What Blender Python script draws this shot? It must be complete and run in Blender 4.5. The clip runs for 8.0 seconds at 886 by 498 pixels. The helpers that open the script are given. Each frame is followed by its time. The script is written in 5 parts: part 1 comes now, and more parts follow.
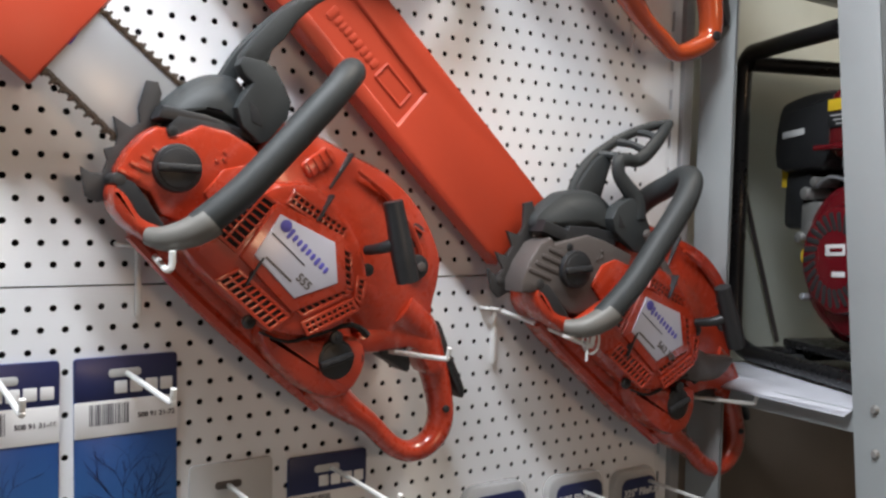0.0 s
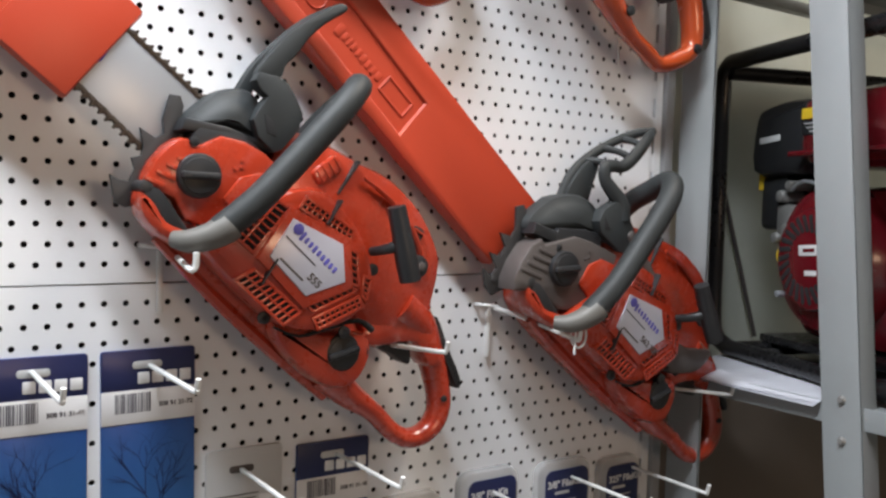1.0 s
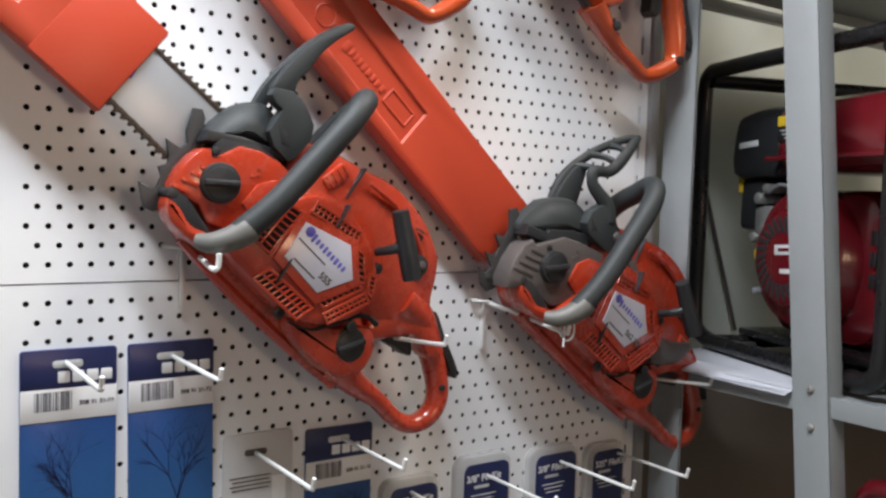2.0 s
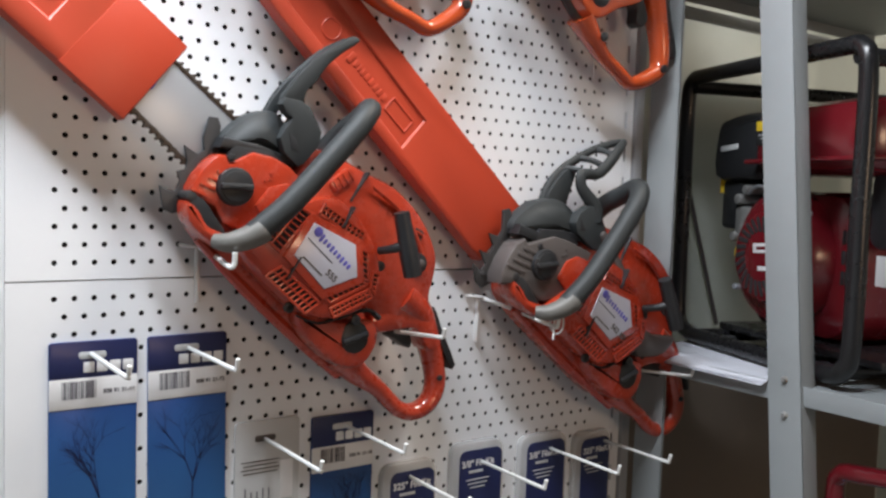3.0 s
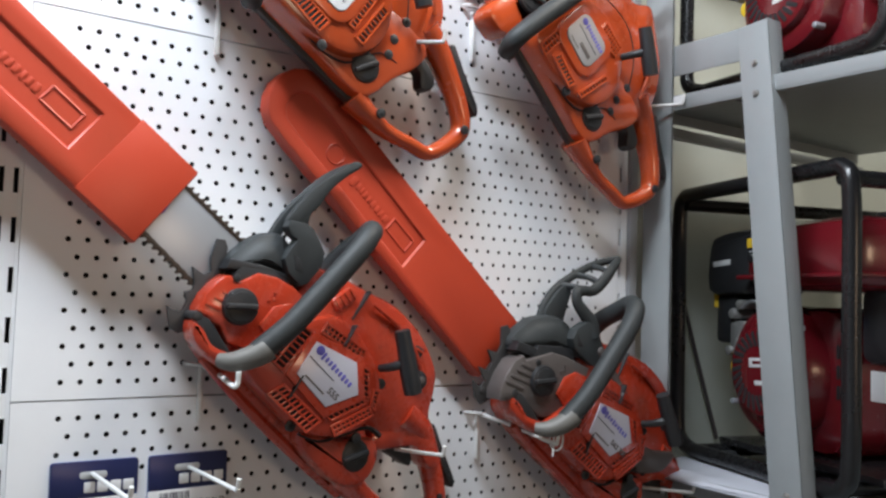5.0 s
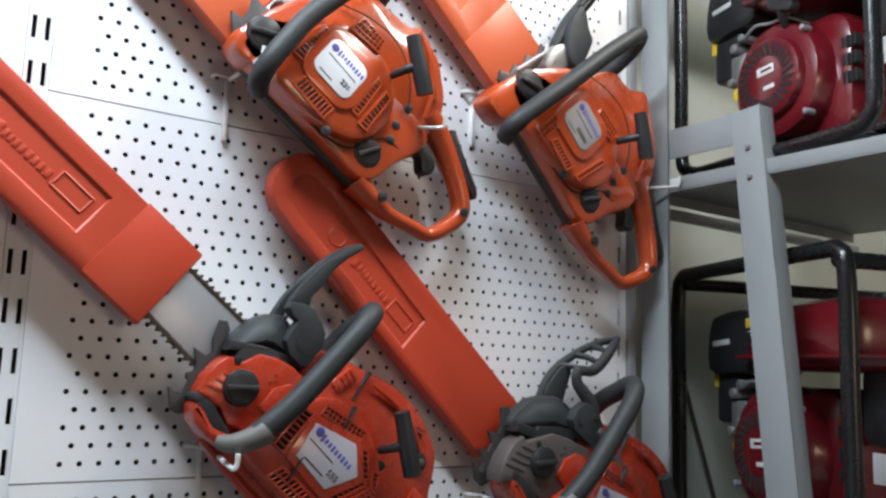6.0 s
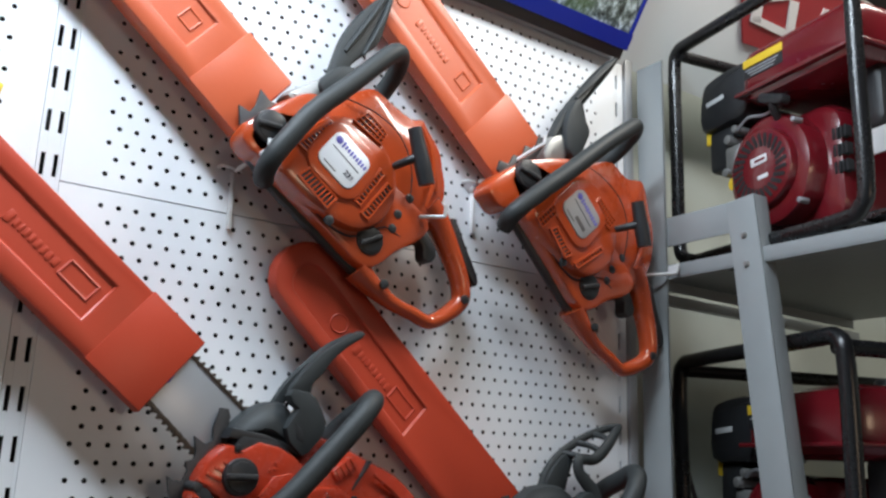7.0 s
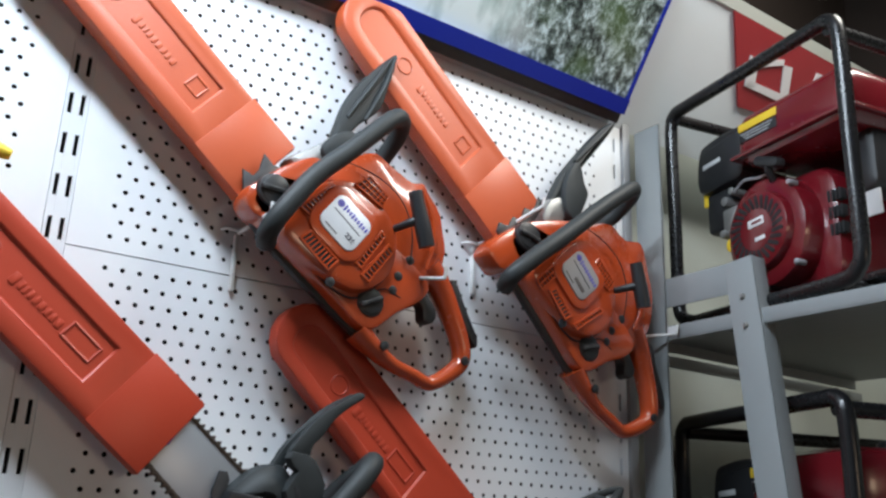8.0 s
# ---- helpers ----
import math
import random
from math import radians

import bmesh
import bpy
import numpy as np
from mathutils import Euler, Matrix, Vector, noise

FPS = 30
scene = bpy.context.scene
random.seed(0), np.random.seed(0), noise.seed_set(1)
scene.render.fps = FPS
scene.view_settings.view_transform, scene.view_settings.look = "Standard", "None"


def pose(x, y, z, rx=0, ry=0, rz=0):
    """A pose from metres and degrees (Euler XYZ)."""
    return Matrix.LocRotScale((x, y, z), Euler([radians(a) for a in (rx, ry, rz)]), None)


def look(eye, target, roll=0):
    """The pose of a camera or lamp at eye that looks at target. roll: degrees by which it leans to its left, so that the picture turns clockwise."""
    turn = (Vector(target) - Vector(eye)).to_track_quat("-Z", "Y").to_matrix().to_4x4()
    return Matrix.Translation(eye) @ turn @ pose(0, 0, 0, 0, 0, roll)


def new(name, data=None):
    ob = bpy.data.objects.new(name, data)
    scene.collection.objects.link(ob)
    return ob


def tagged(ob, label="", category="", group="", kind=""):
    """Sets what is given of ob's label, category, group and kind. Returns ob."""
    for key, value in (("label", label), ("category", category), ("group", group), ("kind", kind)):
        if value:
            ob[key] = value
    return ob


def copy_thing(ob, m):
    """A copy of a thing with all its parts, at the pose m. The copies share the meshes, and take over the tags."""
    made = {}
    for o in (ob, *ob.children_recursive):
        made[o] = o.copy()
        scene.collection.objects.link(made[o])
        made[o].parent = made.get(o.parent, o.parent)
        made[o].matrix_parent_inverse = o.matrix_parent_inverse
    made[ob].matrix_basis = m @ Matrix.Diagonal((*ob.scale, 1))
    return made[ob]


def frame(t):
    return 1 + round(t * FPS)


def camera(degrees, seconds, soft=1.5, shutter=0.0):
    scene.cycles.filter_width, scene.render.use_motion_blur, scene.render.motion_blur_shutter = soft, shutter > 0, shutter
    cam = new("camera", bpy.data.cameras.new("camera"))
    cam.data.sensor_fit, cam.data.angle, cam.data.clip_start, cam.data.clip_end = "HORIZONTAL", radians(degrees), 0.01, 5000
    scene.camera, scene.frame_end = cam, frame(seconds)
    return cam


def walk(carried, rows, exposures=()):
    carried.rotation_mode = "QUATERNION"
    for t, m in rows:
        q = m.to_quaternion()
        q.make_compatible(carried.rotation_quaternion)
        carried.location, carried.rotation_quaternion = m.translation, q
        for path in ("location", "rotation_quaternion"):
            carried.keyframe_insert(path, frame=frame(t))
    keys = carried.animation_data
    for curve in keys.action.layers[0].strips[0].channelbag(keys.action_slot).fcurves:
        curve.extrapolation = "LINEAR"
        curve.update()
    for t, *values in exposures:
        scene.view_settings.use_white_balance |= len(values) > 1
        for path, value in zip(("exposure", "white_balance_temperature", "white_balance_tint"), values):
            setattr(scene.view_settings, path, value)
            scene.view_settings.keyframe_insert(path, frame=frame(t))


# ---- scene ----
cam = camera(53.60, 8.0, soft=2.5)
PATH = [
    (0, (-0.0577, -0.8600, 1.4995), (1.0402, 0.8092, 1.4081), 1.421),
    (0.5, (-0.0826, -0.8826, 1.5056), (1.0318, 0.7752, 1.4062), 1.605),
    (1, (-0.1072, -0.9084, 1.5102), (1.0175, 0.7421, 1.4057), 1.631),
    (1.5, (-0.1311, -0.9360, 1.5158), (0.9998, 0.7098, 1.4051), 1.699),
    (3, (-0.2093, -1.0202, 1.5314), (0.9511, 0.6036, 1.4016), 1.912),
    (3.5, (-0.2178, -1.0267, 1.5316), (0.9472, 0.5951, 1.4192), 1.837),
    (4, (-0.2213, -1.0310, 1.5374), (0.9427, 0.5952, 1.5079), 1.784),
    (4.5, (-0.2238, -1.0348, 1.5398), (0.9383, 0.5923, 1.5873), 1.743),
    (6, (-0.2349, -1.0533, 1.5512), (0.9075, 0.5633, 1.8366), 1.905),
    (6.5, (-0.2388, -1.0617, 1.5531), (0.8880, 0.5449, 1.9395), 1.963),
    (7, (-0.2429, -1.0657, 1.5550), (0.8713, 0.5273, 2.0252), 2.029),
    (7.5, (-0.2469, -1.0694, 1.5538), (0.8565, 0.5090, 2.0932), 2.005),
    (8, (-0.2478, -1.0778, 1.5565), (0.8380, 0.4918, 2.1545), 2.127),
]
walk(cam, [(t, look(eye, target, roll)) for t, eye, target, roll in PATH], exposures=[(0.0, 0.36, 6600, 10), (3.5, 0.30, 6450, 10), (4.5, 0.17, 6350, 9), (6.0, -0.14, 6150, 7), (8.0, -0.56, 5950, 5)])

# ---------------------------------------------------------------- light
world = bpy.data.worlds.new("world")
scene.world = world
world.use_nodes = True
world.node_tree.nodes["Background"].inputs[0].default_value = (0.75, 0.86, 1.0, 1)
world.node_tree.nodes["Background"].inputs[1].default_value = 0.12


def area_lamp(name, eye, target, sx, sy, watts, colour):
    data = bpy.data.lights.new(name, "AREA")
    data.shape, data.size, data.size_y, data.energy, data.color = "RECTANGLE", sx, sy, watts, colour
    ob = new(name, data)
    ob.matrix_world = look(eye, target)
    return ob


area_lamp("ceiling_lamp", (1.10, -0.74, 2.96), (0.6, 0, 1.7), 0.42, 0.42, 22, (1.0, 0.90, 0.79))
area_lamp("ceiling_tube_lamp", (-0.28, -0.43, 2.76), (0.05, 0, 1.60), 1.2, 0.12, 47, (0.88, 0.93, 1.0))
# added warm fill for the tan glow low on the panels, no known fixture
area_lamp("warm_fill", (0.55, -3.6, 1.75), (0.7, 0, 1.2), 0.7, 0.5, 10, (1.0, 0.68, 0.44))

# ---------------------------------------------------------------- materials


def mat(name, colour, rough=0.5, metal=0.0, vary=0.12, grain=60.0, bump=0.05, stain=0.0, coat=0.0, patch=4.0, spec=0.5):
    """Painted, plastic or metal surface: broad and fine variation of colour, gloss and relief."""
    m = bpy.data.materials.new(name)
    m.use_nodes = True
    nt = m.node_tree
    b = nt.nodes["Principled BSDF"]
    b.inputs["Metallic"].default_value = metal
    b.inputs["Coat Weight"].default_value = coat
    b.inputs["Coat Roughness"].default_value = 0.12
    b.inputs["Specular IOR Level"].default_value = spec
    tc = nt.nodes.new("ShaderNodeTexCoord")
    info = nt.nodes.new("ShaderNodeObjectInfo")
    add = nt.nodes.new("ShaderNodeVectorMath")
    nt.links.new(tc.outputs["Object"], add.inputs[0])
    nt.links.new(info.outputs["Location"], add.inputs[1])
    big = nt.nodes.new("ShaderNodeTexNoise")
    big.inputs["Scale"].default_value, big.inputs["Detail"].default_value = patch, 4
    fine = nt.nodes.new("ShaderNodeTexNoise")
    fine.inputs["Scale"].default_value, fine.inputs["Detail"].default_value = grain, 5
    for n in (big, fine):
        nt.links.new(add.outputs[0], n.inputs["Vector"])
    mix = nt.nodes.new("ShaderNodeMix")
    mix.data_type = "RGBA"
    lo = [c * (1 - vary) for c in colour]
    hi = [min(1, c * (1 + vary)) for c in colour]
    mix.inputs[6].default_value, mix.inputs[7].default_value = (*lo, 1), (*hi, 1)
    half = nt.nodes.new("ShaderNodeMath")
    half.operation = "MULTIPLY_ADD"
    half.inputs[1].default_value, half.inputs[2].default_value = 0.4, 0.0
    nt.links.new(fine.outputs[0], half.inputs[0])
    tot = nt.nodes.new("ShaderNodeMath")
    tot.operation = "MULTIPLY_ADD"
    tot.inputs[1].default_value = 0.6
    nt.links.new(big.outputs[0], tot.inputs[0])
    nt.links.new(half.outputs[0], tot.inputs[2])
    nt.links.new(tot.outputs[0], mix.inputs[0])
    out = mix.outputs[2]
    if stain:
        ramp = nt.nodes.new("ShaderNodeValToRGB")
        ramp.color_ramp.elements[0].position, ramp.color_ramp.elements[1].position = 0.52, 0.72
        ramp.color_ramp.elements[0].color = (0, 0, 0, 1)
        ramp.color_ramp.elements[1].color = (stain, stain, stain, 1)
        sn = nt.nodes.new("ShaderNodeTexNoise")
        sn.inputs["Scale"].default_value, sn.inputs["Detail"].default_value = patch * 2.3, 7
        nt.links.new(add.outputs[0], sn.inputs["Vector"])
        nt.links.new(sn.outputs[0], ramp.inputs[0])
        dirt = nt.nodes.new("ShaderNodeMix")
        dirt.data_type = "RGBA"
        dirt.inputs[7].default_value = (*[c * 0.55 + 0.02 for c in colour], 1)
        nt.links.new(ramp.outputs[0], dirt.inputs[0])
        nt.links.new(out, dirt.inputs[6])
        out = dirt.outputs[2]
    nt.links.new(out, b.inputs["Base Color"])
    rr = nt.nodes.new("ShaderNodeMapRange")
    rr.inputs[3].default_value, rr.inputs[4].default_value = max(0.03, rough - 0.1), min(1, rough + 0.1)
    nt.links.new(tot.outputs[0], rr.inputs[0])
    nt.links.new(rr.outputs[0], b.inputs["Roughness"])
    if bump:
        bp = nt.nodes.new("ShaderNodeBump")
        bp.inputs["Strength"].default_value, bp.inputs["Distance"].default_value = bump, 0.002
        nt.links.new(fine.outputs[0], bp.inputs["Height"])
        nt.links.new(bp.outputs[0], b.inputs["Normal"])
    return m


PEG = mat("white_sheet_steel", (0.74, 0.76, 0.78), 0.34, 0, 0.03, 45, 0.02, 0.10, patch=2.5)
UPRIGHT = mat("upright_steel", (0.70, 0.72, 0.74), 0.35, 0, 0.04, 60, 0.02)
# near-black that paints the shade inside holes, slots, vents and gaps
DARK = mat("recess_shade", (0.012, 0.012, 0.013), 0.9, 0, 0.1)
ORANGE = mat("orange_red_plastic", (0.36, 0.033, 0.012), 0.27, 0, 0.07, 90, 0.04, coat=0.7)
ORANGE_B = mat("orange_plastic", (0.40, 0.056, 0.012), 0.26, 0, 0.07, 90, 0.04, coat=0.7)
SHEATH = mat("orange_sheath_plastic", (0.50, 0.094, 0.032), 0.40, 0, 0.05, 120, 0.05)
SHEATH_R = mat("red_sheath_plastic", (0.43, 0.046, 0.018), 0.42, 0, 0.06, 120, 0.05)
# dark brown that holds the dimness under the shelving in its colour
BROWN = mat("under_shelf_brown", (0.15, 0.115, 0.09), 0.7, 0, 0.12, 30, 0.1, 0.15, patch=3)
BLACK = mat("black_plastic", (0.016, 0.017, 0.019), 0.42, 0, 0.2, 150, 0.10)
RUBBER = mat("grey_rubber", (0.026, 0.030, 0.0315), 0.56, 0, 0.15, 200, 0.08, spec=0.35)
GREY = mat("grey_plastic", (0.074, 0.064, 0.061), 0.45, 0, 0.12, 90, 0.06)
SLEEVE = mat("cast_aluminium", (0.135, 0.132, 0.122), 0.55, 0.2, 0.1, 120, 0.08)
STEEL = mat("bar_steel", (0.40, 0.42, 0.45), 0.38, 0.55, 0.06, 40, 0.03)
CHAIN = mat("chain_steel", (0.10, 0.085, 0.075), 0.35, 0.8, 0.3, 200, 0.1)
SPIKE = mat("dark_steel", (0.05, 0.05, 0.052), 0.45, 0.5, 0.2, 120, 0.08)
BADGE = mat("silver_lilac_badge", (0.52, 0.53, 0.62), 0.35, 0.2, 0.05, 90, 0.02)
BADGE_C = mat("dull_badge", (0.30, 0.29, 0.29), 0.45, 0.1, 0.08, 90, 0.03)
BADGE_B = mat("white_badge", (0.70, 0.72, 0.75), 0.35, 0.1, 0.05, 90, 0.02)
INK = mat("violet_ink", (0.10, 0.09, 0.42), 0.5)
INK_D = mat("dark_ink", (0.03, 0.03, 0.05), 0.5)
WIRE = mat("white_wire", (0.72, 0.73, 0.72), 0.3, 0.1, 0.05, 120, 0.02)
CARD_N = mat("navy_card", (0.012, 0.018, 0.075), 0.35, 0, 0.15, 60)
CARD_W = mat("white_card", (0.70, 0.70, 0.70), 0.4, 0, 0.06, 60, 0.02)
CARD_G = mat("grey_card", (0.50, 0.51, 0.51), 0.45, 0, 0.06, 60, 0.02)
SHELF = mat("grey_shelf_paint", (0.25, 0.268, 0.272), 0.40, 0, 0.05, 60, 0.04, 0.15, patch=5)
PROFILE = mat("grey_profile", (0.30, 0.31, 0.32), 0.4, 0.2, 0.06, 60, 0.03)
FRAME = mat("black_tube_paint", (0.010, 0.010, 0.011), 0.28, 0, 0.2, 90, 0.02)
ENGINE = mat("dark_red_paint", (0.13, 0.006, 0.011), 0.25, 0, 0.1, 70, 0.02, coat=0.5)
ALU = mat("cast_alloy", (0.30, 0.30, 0.29), 0.45, 0.6, 0.2, 120, 0.15)
YELLOW = mat("yellow_label", (0.75, 0.52, 0.03), 0.45)
PLASTER = mat("grey_green_plaster", (0.50, 0.53, 0.48), 0.8, 0, 0.06, 40, 0.15, 0.15, patch=2)
WHITEWALL = mat("white_panel", (0.68, 0.73, 0.75), 0.45, 0, 0.04, 30, 0.03)
FLOOR = mat("grey_floor", (0.28, 0.27, 0.26), 0.5, 0, 0.1, 20, 0.1, 0.2)
PAPER = mat("white_paper", (0.56, 0.57, 0.62), 0.6, 0, 0.03, 30, 0.03)
BLUE = mat("blue_frame", (0.010, 0.022, 0.30), 0.35, 0, 0.1)
SIGNRED = mat("sign_red", (0.30, 0.025, 0.03), 0.4)
CEIL = mat("ceiling_paint", (0.035, 0.024, 0.018), 0.8, 0, 0.15, 20, 0.1)

# ---------------------------------------------------------------- mesh helpers


def finish(bm, name, material, angle=38):
    me = bpy.data.meshes.new(name)
    bm.normal_update()
    bm.to_mesh(me)
    bm.free()
    for p in me.polygons:
        p.use_smooth = True
    me.set_sharp_from_angle(angle=radians(angle))
    me.materials.append(material)
    return me


def part(name, bm, material, parent, label="", angle=38):
    """Links a bmesh as one mesh object under a thing or a part."""
    ob = new(name, finish(bm, name, material, angle))
    ob.parent = parent
    return tagged(ob, label)


def thing(name, m, label, category, group="", kind=""):
    ob = new(name)
    ob.empty_display_size = 0.05
    ob.matrix_world = m
    return tagged(ob, label, category, group, kind)


def solo(name, bm, material, label, category, group="", kind="", m=None, angle=38):
    ob = new(name, finish(bm, name, material, angle))
    if m is not None:
        ob.matrix_world = m
    return tagged(ob, label, category, group, kind)


def bm_box(cx, cy, cz, sx, sy, sz, bev=0.0, bm=None):
    own = bmesh.new()
    bmesh.ops.create_cube(own, size=1, matrix=Matrix.Translation((cx, cy, cz)) @ Matrix.Diagonal((sx, sy, sz, 1)))
    if bev:
        bmesh.ops.bevel(own, geom=own.edges[:], offset=bev, segments=2, affect="EDGES", profile=0.6)
    return merge(bm, own)


def merge(bm, own, m=None):
    if m is not None:
        own.transform(m)
    if bm is None:
        return own
    me = bpy.data.meshes.new("temp")
    own.to_mesh(me)
    own.free()
    bm.from_mesh(me)
    bpy.data.meshes.remove(me)
    return bm


def smooth_loop(pts, n=4, closed=True):
    """Catmull-Rom through the points."""
    out, k = [], len(pts)
    P = [np.array(p, float) for p in pts]
    rng = range(k) if closed else range(k - 1)
    for i in rng:
        if closed:
            a, b, c, d = P[i - 1], P[i], P[(i + 1) % k], P[(i + 2) % k]
        else:
            a, b, c, d = P[max(i - 1, 0)], P[i], P[i + 1], P[min(i + 2, k - 1)]
        for s in range(n):
            t = s / n
            out.append(0.5 * (2 * b + (c - a) * t + (2 * a - 5 * b + 4 * c - d) * t * t + (3 * b - a - 3 * c + d) * t ** 3))
    if not closed:
        out.append(P[-1])
    return [tuple(p) for p in out]


def inset_loop(pts, d):
    out, k = [], len(pts)
    area = sum(pts[i][0] * pts[(i + 1) % k][1] - pts[(i + 1) % k][0] * pts[i][1] for i in range(k))
    sgn = 1 if area > 0 else -1
    for i in range(k):
        p, q, r = Vector(pts[i - 1][:2]), Vector(pts[i][:2]), Vector(pts[(i + 1) % k][:2])
        e1, e2 = (q - p).normalized(), (r - q).normalized()
        n1, n2 = Vector((-e1.y, e1.x)), Vector((-e2.y, e2.x))
        n = n1 + n2
        n = n.normalized() if n.length > 1e-6 else n1
        n = n / max(0.5, n.dot(n1))
        out.append(tuple(q + n * d * sgn))
    return out


def slab(pts, y0, y1, bev=0.004, crown=0.0, bm=None):
    """Plate in the xz plane from y0 (back) to y1 (front), its front edge rounded over by bev; crown swells the front."""
    own = bmesh.new()
    sg = 1 if y1 > y0 else -1
    levels = [(0, y0), (0, y1 - sg * bev), (bev * 0.3, y1 - sg * bev * 0.3), (bev, y1)]
    if crown:
        levels += [(bev + crown * 1.2, y1 + sg * crown * 0.55), (bev + crown * 3, y1 + sg * crown)]
    rings = []
    for d, y in levels:
        loop = inset_loop(pts, d) if d else [p[:2] for p in pts]
        rings.append([own.verts.new((x, y, z)) for x, z in loop])
    k = len(pts)
    for a, b in zip(rings, rings[1:]):
        for i in range(k):
            own.faces.new((a[i], a[(i + 1) % k], b[(i + 1) % k], b[i]))
    own.faces.new(rings[-1])
    own.faces.new(rings[0][::-1])
    bmesh.ops.recalc_face_normals(own, faces=own.faces[:])
    return merge(bm, own)


def tube(path, radius, sides=10, n=5, flat=1.0, bm=None, smooth=True):
    """Sweep along path; radius may be one number or one for each point."""
    rad = [radius] * len(path) if isinstance(radius, (int, float)) else list(radius)
    pr = [(*p, r) for p, r in zip(path, rad)]
    pts = smooth_loop(pr, n, closed=False) if smooth else pr
    own = bmesh.new()
    rings, ref = [], None
    for i, p in enumerate(pts):
        a, b = Vector(pts[max(i - 1, 0)][:3]), Vector(pts[min(i + 1, len(pts) - 1)][:3])
        t = (b - a).normalized()
        if ref is None:
            ref = t.orthogonal().normalized()
            if abs(t.y) < 0.9:
                ref = (Vector((0, 1, 0)) - t * t.y).normalized()
        ref = (ref - t * ref.dot(t)).normalized()
        side = t.cross(ref)
        rings.append([own.verts.new(Vector(p[:3]) + (ref * math.cos(s) * flat + side * math.sin(s)) * p[3])
                      for s in [2 * math.pi * j / sides for j in range(sides)]])
    for a, b in zip(rings, rings[1:]):
        for j in range(sides):
            own.faces.new((a[j], a[(j + 1) % sides], b[(j + 1) % sides], b[j]))
    own.faces.new(rings[0][::-1])
    own.faces.new(rings[-1])
    bmesh.ops.recalc_face_normals(own, faces=own.faces[:])
    return merge(bm, own)


def dome(pts, y0, y1, rise, bev=0.006):
    """Like slab, but its front swells towards the middle by rise."""
    own = bmesh.new()
    sg = 1 if y1 > y0 else -1
    rings = []
    for d, y in ((0, y0), (0, y1 - sg * bev), (bev * 0.3, y1 - sg * bev * 0.3), (bev, y1)):
        rings.append([(x, y, z) for x, z in (inset_loop(pts, d) if d else [p[:2] for p in pts])])
    last = rings[-1]
    mx, mz = sum(p[0] for p in last) / len(last), sum(p[2] for p in last) / len(last)
    for k in (0.92, 0.8, 0.62, 0.4, 0.2):
        rings.append([(mx + (x - mx) * k, y1 + sg * rise * (1 - k ** 2.2), mz + (z - mz) * k) for x, y, z in last])
    rings = [[own.verts.new(p) for p in r] for r in rings]
    k = len(pts)
    for r0, r1 in zip(rings, rings[1:]):
        for i in range(k):
            own.faces.new((r0[i], r0[(i + 1) % k], r1[(i + 1) % k], r1[i]))
    own.faces.new(rings[-1])
    own.faces.new(rings[0][::-1])
    bmesh.ops.recalc_face_normals(own, faces=own.faces[:])
    return own


def disc(cx, cz, r, y0, y1, bev=0.002, sides=28, bm=None):
    return slab([(cx + r * math.cos(2 * math.pi * i / sides), cz + r * math.sin(2 * math.pi * i / sides)) for i in range(sides)], y0, y1, bev, 0, bm)


def round_rect(cx, cz, w, h, r, n=4):
    out = []
    for sx, sz, a0 in ((1, 1, 0), (-1, 1, 90), (-1, -1, 180), (1, -1, 270)):
        for i in range(n + 1):
            a = radians(a0 + 90 * i / n)
            out.append((cx + sx * (w / 2 - r) + r * math.cos(a), cz + sz * (h / 2 - r) + r * math.sin(a)))
    return out


def turned(pts, ang, cx=0.0, cz=0.0):
    c, s = math.cos(radians(ang)), math.sin(radians(ang))
    return [(cx + (x - cx) * c - (z - cz) * s, cz + (x - cx) * s + (z - cz) * c) for x, z in pts]


def mm(pts):
    return [tuple(c / 1000 for c in p) for p in pts]


def letters(text, size, x, y, z, ang=0.0, bold=0.0, thick=0.0004):
    """Raised lettering in the built-in font, facing -y, its base line starting at x, z."""
    cu = bpy.data.curves.new("lettering", "FONT")
    cu.body, cu.size, cu.extrude, cu.offset = text, size, thick, bold
    ob = bpy.data.objects.new("lettering", cu)
    scene.collection.objects.link(ob)
    bpy.context.view_layer.update()
    me = bpy.data.meshes.new_from_object(ob.evaluated_get(bpy.context.evaluated_depsgraph_get()))
    bpy.data.objects.remove(ob)
    bm = bmesh.new()
    bm.from_mesh(me)
    bpy.data.meshes.remove(me)
    bm.transform(Matrix.Translation((x, y, z)) @ Matrix.Rotation(radians(-ang), 4, "Y") @ Matrix.Rotation(radians(90), 4, "X"))
    return bm


# ---------------------------------------------------------------- the room
def plain(name, box, material, label, category="wall"):
    cx, cy, cz, sx, sy, sz = box
    return solo(name, bm_box(cx, cy, cz, sx, sy, sz), material, label, category, kind="structure")


plain("floor", (0.2, -1.8, -0.05, 4.6, 4.6, 0.1), FLOOR, "grey speckled shop floor", "floor")
plain("ceiling", (0.2, -1.8, 3.25, 4.6, 4.6, 0.1), CEIL, "dark brown shop ceiling", "ceiling")
plain("wall_north_upper", (0.2, 0.17, 2.88, 4.6, 0.1, 0.64), CEIL, "dark brown wall above the display")
plain("wall_east_upper", (2.05, -1.8, 2.88, 0.1, 4.4, 0.64), CEIL, "dark brown wall above the shelving")
plain("wall_north", (0.2, 0.17, 1.28, 4.6, 0.1, 2.56), PLASTER, "pale grey plaster wall behind the display")
plain("wall_east", (2.05, -1.8, 1.28, 0.1, 4.4, 2.56), PLASTER, "pale grey plaster wall behind the shelving")
